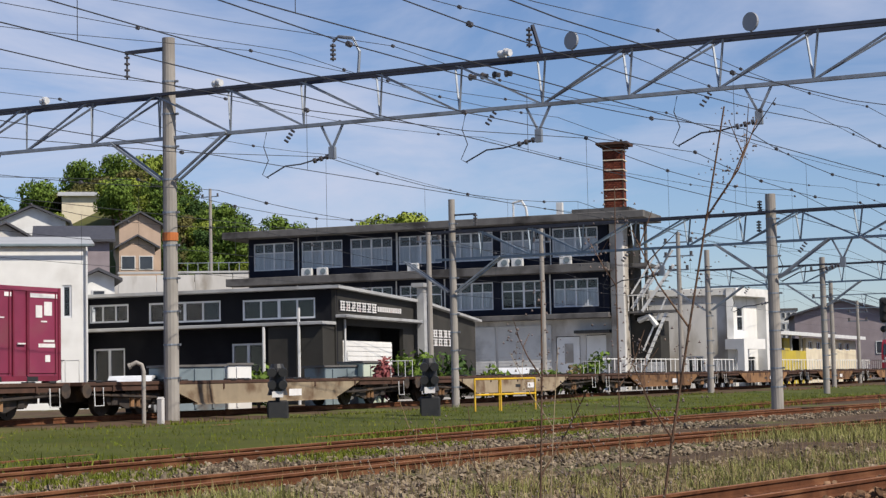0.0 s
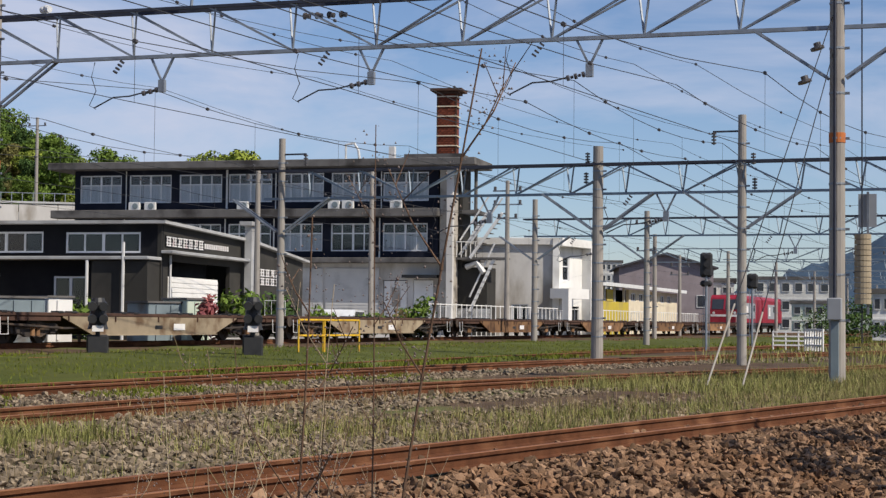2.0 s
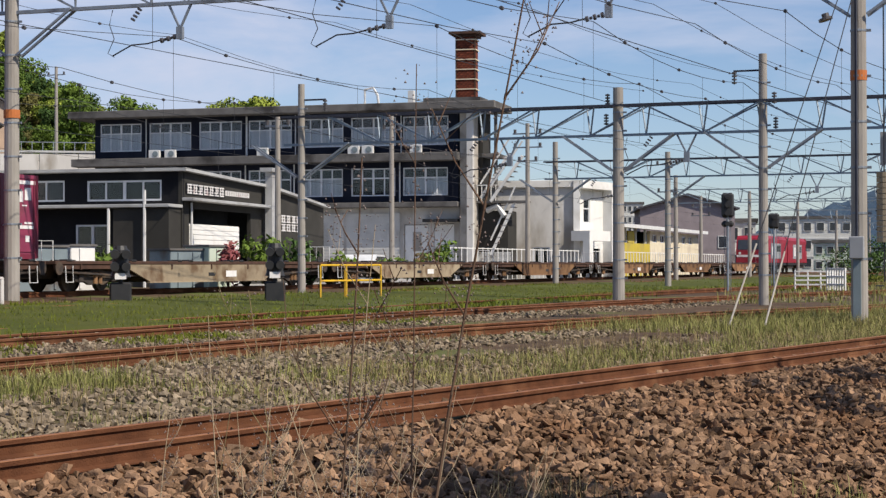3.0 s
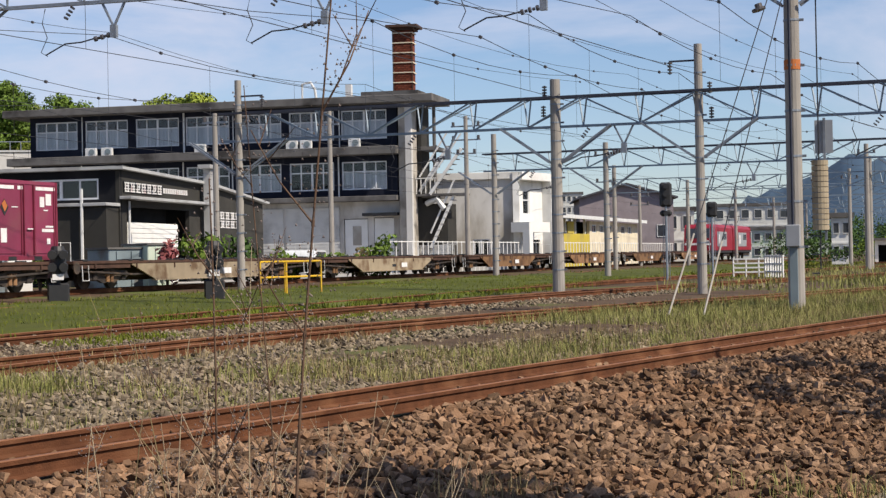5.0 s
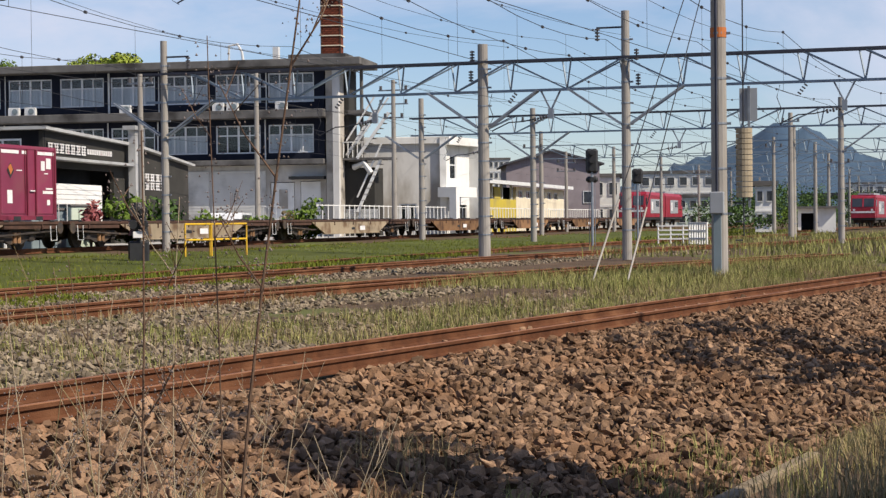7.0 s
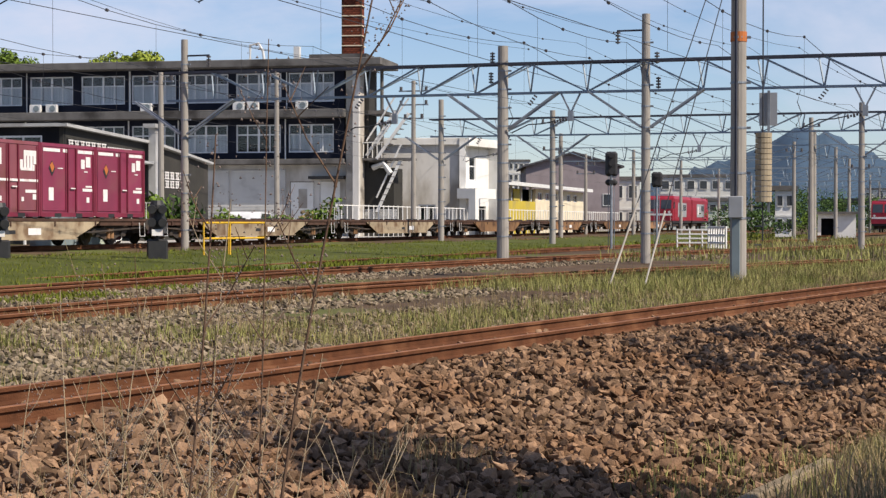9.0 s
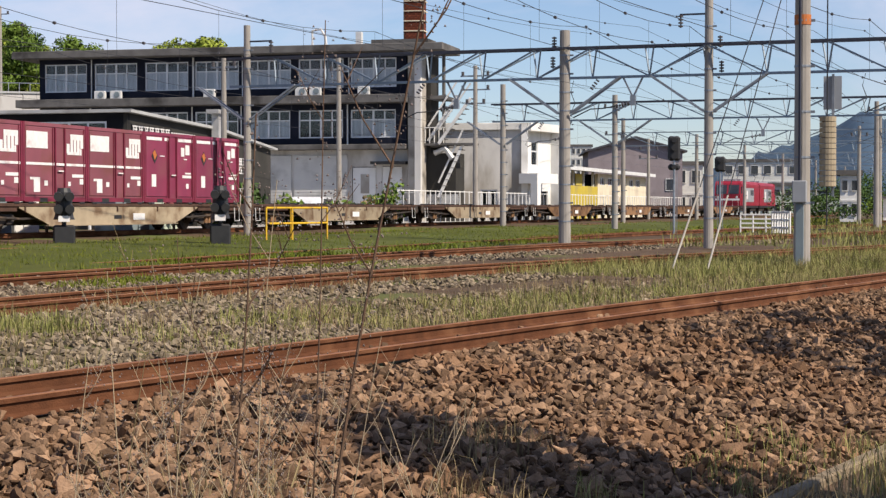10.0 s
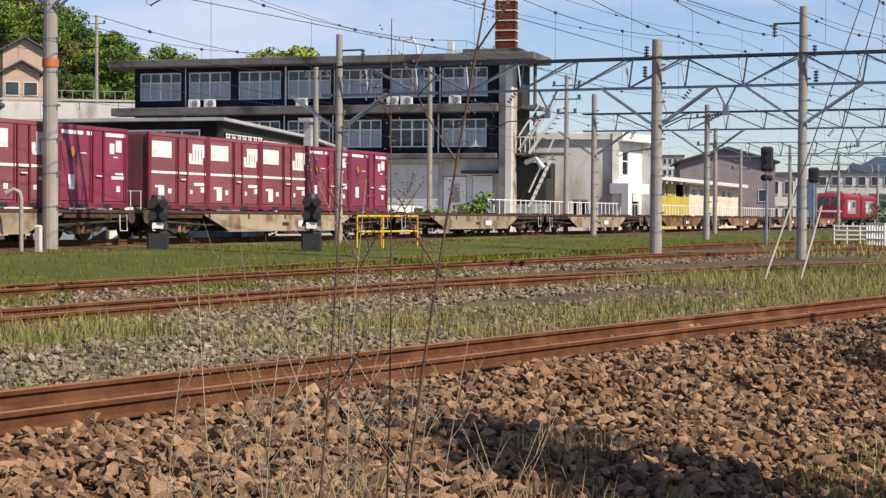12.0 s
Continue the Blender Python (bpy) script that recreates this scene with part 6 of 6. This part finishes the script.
def locomotive(label):
    g = thing("electric_locomotive", label, "locomotive")
    for u, (a, b) in enumerate(((-13.2, -0.25), (0.25, 13.2))):
        e = -1 if u == 0 else 1
        prof = [(-1.4, 1.0), (1.4, 1.0), (1.4, 3.3), (1.15, 3.62), (-1.15, 3.62), (-1.4, 3.3)]
        body = part("body", prism(bmesh.new(), prof, "x", a if e > 0 else a + 0.9, b - 0.9 if e > 0 else b), M["loco_red"], g)
        nose = bmesh.new()
        x0, x1 = (a + 0.9, a) if e < 0 else (b - 0.9, b)
        prism(nose, [(x0, 1.0), (x1, 1.0), (x1, 2.15), (x1 - e * 0.45, 3.35), (x0, 3.6)], "y", -1.36, 1.36)
        part("cab_nose", nose, M["loco_red"], g)
        part("windscreen", prism(bmesh.new(), [(x1 + e * 0.01, 2.25), (x1 - e * 0.36, 3.2), (x1 - e * 0.46, 3.2), (x1 - e * 0.1, 2.25)], "y", -1.2, 1.2), M["glass"], g)
        part("screen_pillar", prism(bmesh.new(), [(x1 + e * 0.03, 2.2), (x1 - e * 0.35, 3.25), (x1 - e * 0.46, 3.25), (x1 - e * 0.1, 2.2)], "y", -0.08, 0.08), M["loco_red"], g)
        part("nose_stripe", box(bmesh.new(), x1 - 0.02, x1 + 0.02, -1.3, 1.3, 1.55, 1.75), M["decal"], g)
        for s in (-1, 1):
            part("headlight", disc(bmesh.new(), (x1, s * 1.0, 1.9), (1, 0, 0), 0.13, 0.06, 12), M["porcelain"], g)
            part("cab_window", box(bmesh.new(), x0 + e * 0.1 - 0.3, x0 + e * 0.1 + 0.3, s * 1.37, s * 1.42, 2.3, 3.0), M["glass"], g)
            part("louvre_panel", box(bmesh.new(), (a + b) / 2 - 3.2, (a + b) / 2 + 2.6, s * 1.4, s * 1.425, 1.4, 2.9), M["loco_grey"], g)
            part("white_mark", box(bmesh.new(), (a + b) / 2 - 2.6, (a + b) / 2 - 1.7, s * 1.425, s * 1.44, 1.7, 2.6), M["decal"], g)
            for k in range(3):
                part("side_window", box(bmesh.new(), (a + b) / 2 + 0.2 + 0.75 * k, (a + b) / 2 + 0.75 + 0.75 * k, s * 1.425, s * 1.44, 2.1, 2.7), M["glass"], g)
        part("underframe", box(bmesh.new(), a + 0.2, b - 0.2, -1.35, 1.35, 0.75, 1.0), M["black"], g)
        part("roof_gear", box(box(bmesh.new(), a + 3, b - 3.5, -0.9, 0.9, 3.62, 3.85), a + 2.2, a + 2.8, -0.5, 0.5, 3.62, 3.8), M["loco_grey"], g)
        px = (a + b) / 2 + e * 2.6
        pg = bmesh.new()
        for s in (-1, 1):
            tube(pg, [(px - 0.8, s * 0.5, 3.85), (px + 0.3, s * 0.5, 4.35), (px - 0.5, s * 0.7, 4.75)], 0.03, 5)
        tube(pg, [(px - 0.5, -0.9, 4.75), (px - 0.5, 0.9, 4.75)], 0.04, 5)
        part("pantograph", pg, M["chord"], g)
        for bx in (a + 2.9, b - 2.9):
            bg = part("bogie", box(bmesh.new(), bx - 1.9, bx + 1.9, -1.2, 1.2, 0.4, 0.8, bevel=0.05), M["bogie"], g)
            for d in (-1.25, 1.25):
                part("wheel", disc(disc(bmesh.new(), (bx + d, -0.56, 0.56), (0, 1, 0), 0.56, 0.13, 20), (bx + d, 0.56, 0.56), (0, 1, 0), 0.56, 0.13, 20), M["bogie"], bg)
    part("gangway", box(bmesh.new(), -0.3, 0.3, -1.0, 1.0, 1.1, 3.3), M["black"], g)
    return g


loco = locomotive("red two-unit electric locomotive with grey side panels")
TRAIN.append((loco, 134.2))
other = copy_thing(loco, pose(213, 7.5, -0.2, 0, 0, -4))
tagged(other, "dark red electric locomotive standing far down the yard")
part("rail", box(bmesh.new(), -60, 120, -0.57, 0.57, -0.15, 0.0), M["rust"], thing("railway_track", "far siding under the standing locomotive", "railway track", pose(213, 7.5, -0.2, 0, 0, -4), kind="structure"))


# ---- foreground weeds ----
WEEDS = []


def weed(az, r, top, bow, seed, label, thick=0.0055, heads=True, m="stem"):
    """A dry branching weed; local x points to the right of the view, its foot at the origin."""
    p = polar(az, r)
    z = ground_z(p.x, p.y)
    g = thing("dry_weed", label, "weed", pose(p.x, p.y, z, 0, 0, -az), group="weeds by the camera")
    q = random.Random(seed)
    h = top - z
    pts = []
    for k in range(13):
        f = k / 12
        pts.append(Vector((bow * f ** 2.2 + 0.012 * math.sin(7 * f + seed), 0.05 * math.sin(3 * f + seed), h * f)))
    part("stalk", tube(bmesh.new(), pts, thick, 6, thick * 0.3), M[m], g)
    knots = bmesh.new()
    for k in range(2, 12):
        disc(knots, pts[k], pts[k] - pts[k - 1], thick * (1.5 - 0.09 * k), thick * 2.2, 6)
    tagged(part("knotting", knots, M[m], g), kind="stuff")
    hv, hf = [], []
    for k in range(11 if heads else 6):
        f = q.uniform(0.3, 0.97)
        i = int(f * 12)
        a = pts[i]
        s = q.choice((-1, 1))
        ln = q.uniform(0.12, 0.34) * (1.3 - f * 0.7)
        b = a + Vector((s * ln * 0.55, q.uniform(-0.08, 0.08), ln))
        c = a + Vector((s * ln * 0.3, q.uniform(-0.03, 0.03), ln * 0.45))
        bm = tube(bmesh.new(), [a, c, b], thick * 0.4, 5, thick * 0.18)
        for w_ in (0.4, 0.7):
            o = c.lerp(b, w_)
            tube(bm, [o, o + Vector((q.uniform(-0.3, 0.3) * ln, q.uniform(-0.1, 0.1), q.uniform(0.25, 0.5) * ln))], thick * 0.22, 4, thick * 0.12)
        part("twig", bm, M[m], g)
        if heads:
            for _ in range(26):
                w_ = q.uniform(0.25, 1.05)
                o = a + (b - a) * w_ + Vector((q.gauss(0, 0.012), q.gauss(0, 0.012), q.gauss(0, 0.012)))
                e = q.uniform(0.0012, 0.0032)
                n0 = len(hv)
                for d in ((-1, 0, -0.4), (0, -1, 0.3), (1, 0, -0.4), (0, 1, 0.3), (0, 0, 1.5)):
                    hv.append((o.x + d[0] * e, o.y + d[1] * e, o.z + d[2] * e))
                hf += [(n0, n0 + 1, n0 + 4), (n0 + 1, n0 + 2, n0 + 4), (n0 + 2, n0 + 3, n0 + 4), (n0 + 3, n0, n0 + 4), (n0, n0 + 2, n0 + 1), (n0, n0 + 3, n0 + 2)]
    if heads:
        for k in range(130):
            f = q.uniform(0.7, 1.0)
            a = pts[min(12, int(f * 12))].lerp(pts[min(12, int(f * 12) + 1)], q.random())
            o = a + Vector((q.gauss(0, 0.022), q.gauss(0, 0.022), 0))
            e = q.uniform(0.0012, 0.0032)
            n0 = len(hv)
            for d in ((-1, 0, -0.4), (0, -1, 0.3), (1, 0, -0.4), (0, 1, 0.3), (0, 0, 1.5)):
                hv.append((o.x + d[0] * e, o.y + d[1] * e, o.z + d[2] * e))
            hf += [(n0, n0 + 1, n0 + 4), (n0 + 1, n0 + 2, n0 + 4), (n0 + 2, n0 + 3, n0 + 4), (n0 + 3, n0, n0 + 4), (n0, n0 + 2, n0 + 1), (n0, n0 + 3, n0 + 2)]
        tagged(part("seed_head", soup("seed_head", hv, hf, M["seed"]), None, g), kind="stuff")
    return g


# sway of the two tallest weeds: seconds and bearing of the stalk at the height of the eye
SWAY_A = [(0, 71.2), (0.5, 70.4), (1.5, 69.3), (2.5, 69.4), (4.5, 68.1), (5.5, 64.1), (6.5, 68.1), (7, 67.0), (9, 68.2), (9.5, 67.5), (10, 68.0), (10.5, 66.2), (11, 66.6), (11.5, 67.0), (12, 67.2)]
SWAY_B = [(0, 67.7), (0.5, 67.0), (1.5, 66.1), (2.5, 66.6), (4.5, 65.0), (5.5, 63.2), (6.5, 65.0), (7, 64.0), (9, 65.5), (9.5, 65.1), (10, 64.8), (10.5, 63.0), (11, 63.2), (11.5, 64.0), (12, 64.7)]
for az, r, top, bow, seed, sway, gain, th, hd, mm in ((66.9, 3.4, 1.46, 0.2, 1, SWAY_A, 1.0, 0.0058, True, "stem"), (64.1, 3.4, 1.12, 0.05, 2, SWAY_B, 1.0, 0.005, True, "stem"), (63.6, 3.9, 0.85, -0.12, 3, SWAY_B, 0.8, 0.0032, True, "straw"),
                                                      (66.7, 3.5, 1.32, 0.03, 41, SWAY_A, 0.9, 0.0034, True, "stem"), (61.4, 3.7, 0.8, -0.06, 42, SWAY_B, 0.9, 0.003, True, "pale_stem"), (65.2, 3.8, 1.0, 0.05, 43, SWAY_B, 0.8, 0.003, True, "pale_stem"),
                                                      (66.6, 5.2, 0.55, -0.3, 4, SWAY_A, 0.7, 0.0042, False, "pale_stem"), (62.2, 5.6, 0.72, 0.12, 5, SWAY_B, 0.7, 0.0042, True, "pale_stem"), (69.6, 5.5, 0.32, 0.25, 6, SWAY_A, 0.5, 0.0042, False, "pale_stem"),
                                                      (60.6, 5.3, 0.6, 0.1, 7, SWAY_B, 0.6, 0.0035, False, "straw"), (64.4, 6.2, 0.45, 0.2, 8, SWAY_B, 0.6, 0.0042, True, "pale_stem"), (71.6, 6.0, 0.2, -0.2, 9, SWAY_A, 0.4, 0.0042, False, "pale_stem"),
                                                      (58.8, 6.0, 0.4, 0.12, 10, SWAY_B, 0.4, 0.0042, True, "pale_stem"), (67.4, 6.4, 0.3, 0.1, 11, SWAY_A, 0.4, 0.0042, True, "pale_stem"), (62.9, 6.6, 0.35, -0.1, 12, SWAY_B, 0.4, 0.0042, False, "pale_stem"),
                                                      (59.5, 5.6, -0.05, -0.20, 20, SWAY_A, 0.4, 0.0042, True, "pale_stem"),
                                                      (60.5, 6.1, 0.01, -0.10, 21, SWAY_B, 0.4, 0.0042, False, "pale_stem"),
                                                      (61.6, 6.6, 0.07, 0.01, 22, SWAY_A, 0.4, 0.0042, False, "pale_stem"),
                                                      (62.6, 5.7, 0.13, 0.12, 23, SWAY_B, 0.4, 0.0042, True, "pale_stem"),
                                                      (63.7, 6.2, 0.19, 0.22, 24, SWAY_A, 0.4, 0.0042, False, "pale_stem"),
                                                      (64.8, 6.7, 0.25, -0.13, 25, SWAY_B, 0.4, 0.0042, False, "pale_stem"),
                                                      (65.8, 5.8, 0.31, -0.02, 26, SWAY_A, 0.4, 0.0042, True, "pale_stem"),
                                                      (66.8, 6.3, 0.37, 0.08, 27, SWAY_B, 0.4, 0.0042, False, "pale_stem"),
                                                      (67.9, 6.8, 0.43, 0.18, 28, SWAY_A, 0.4, 0.0042, False, "pale_stem"),
                                                      (69.0, 6.0, -0.02, -0.17, 29, SWAY_B, 0.4, 0.0042, True, "pale_stem"),
                                                      (70.0, 6.4, 0.04, -0.06, 30, SWAY_A, 0.4, 0.0042, False, "pale_stem"),
                                                      (71.0, 5.6, 0.10, 0.05, 31, SWAY_B, 0.4, 0.0042, False, "pale_stem")):
    WEEDS.append((weed(az, r, top, bow, seed, "tall dry branching weed with small seed heads" if th > 0.006 else "thin dry weed stalk among the ballast", th, hd, mm), az, r, sway, gain))


# ---- motion of the train and the weeds ----
def motions():
    seconds = [0, 1, 2, 3, 4, 5, 6, 7, 8, 9, 10, 11, 12]
    for ob, off in TRAIN:
        walk(ob, [(t, pose(run(t) + off, LINE, 0.13)) for t in seconds])
    fine = [i * 0.15 for i in range(81)]
    for ob, x in WHEELS:
        walk(ob, [(t, pose(x, 0, 0.405, 0, math.degrees((run(t) - run(0)) / 0.405), 0)) for t in fine])
    steps = [row[0] for row in PATH]
    sides = [row[5] for row in PATH]
    for ob, az, r, sway, gain in WEEDS:
        p = polar(az, r)
        z = ground_z(p.x, p.y)
        # sideways place of the stalk at the height of the eye, less its mean
        place = [radians(a) * 3.4 + float(np.interp(t, steps, sides)) for t, a in sway]
        mean = sum(place) / len(place)
        walk(ob, [(t, pose(p.x, p.y, z, 0, 0, -az) @ pose(0, 0, 0, 0, math.degrees(math.atan2((q - mean) * gain, EYE - z)), 0)) for (t, a), q in zip(sway, place)])


motions()
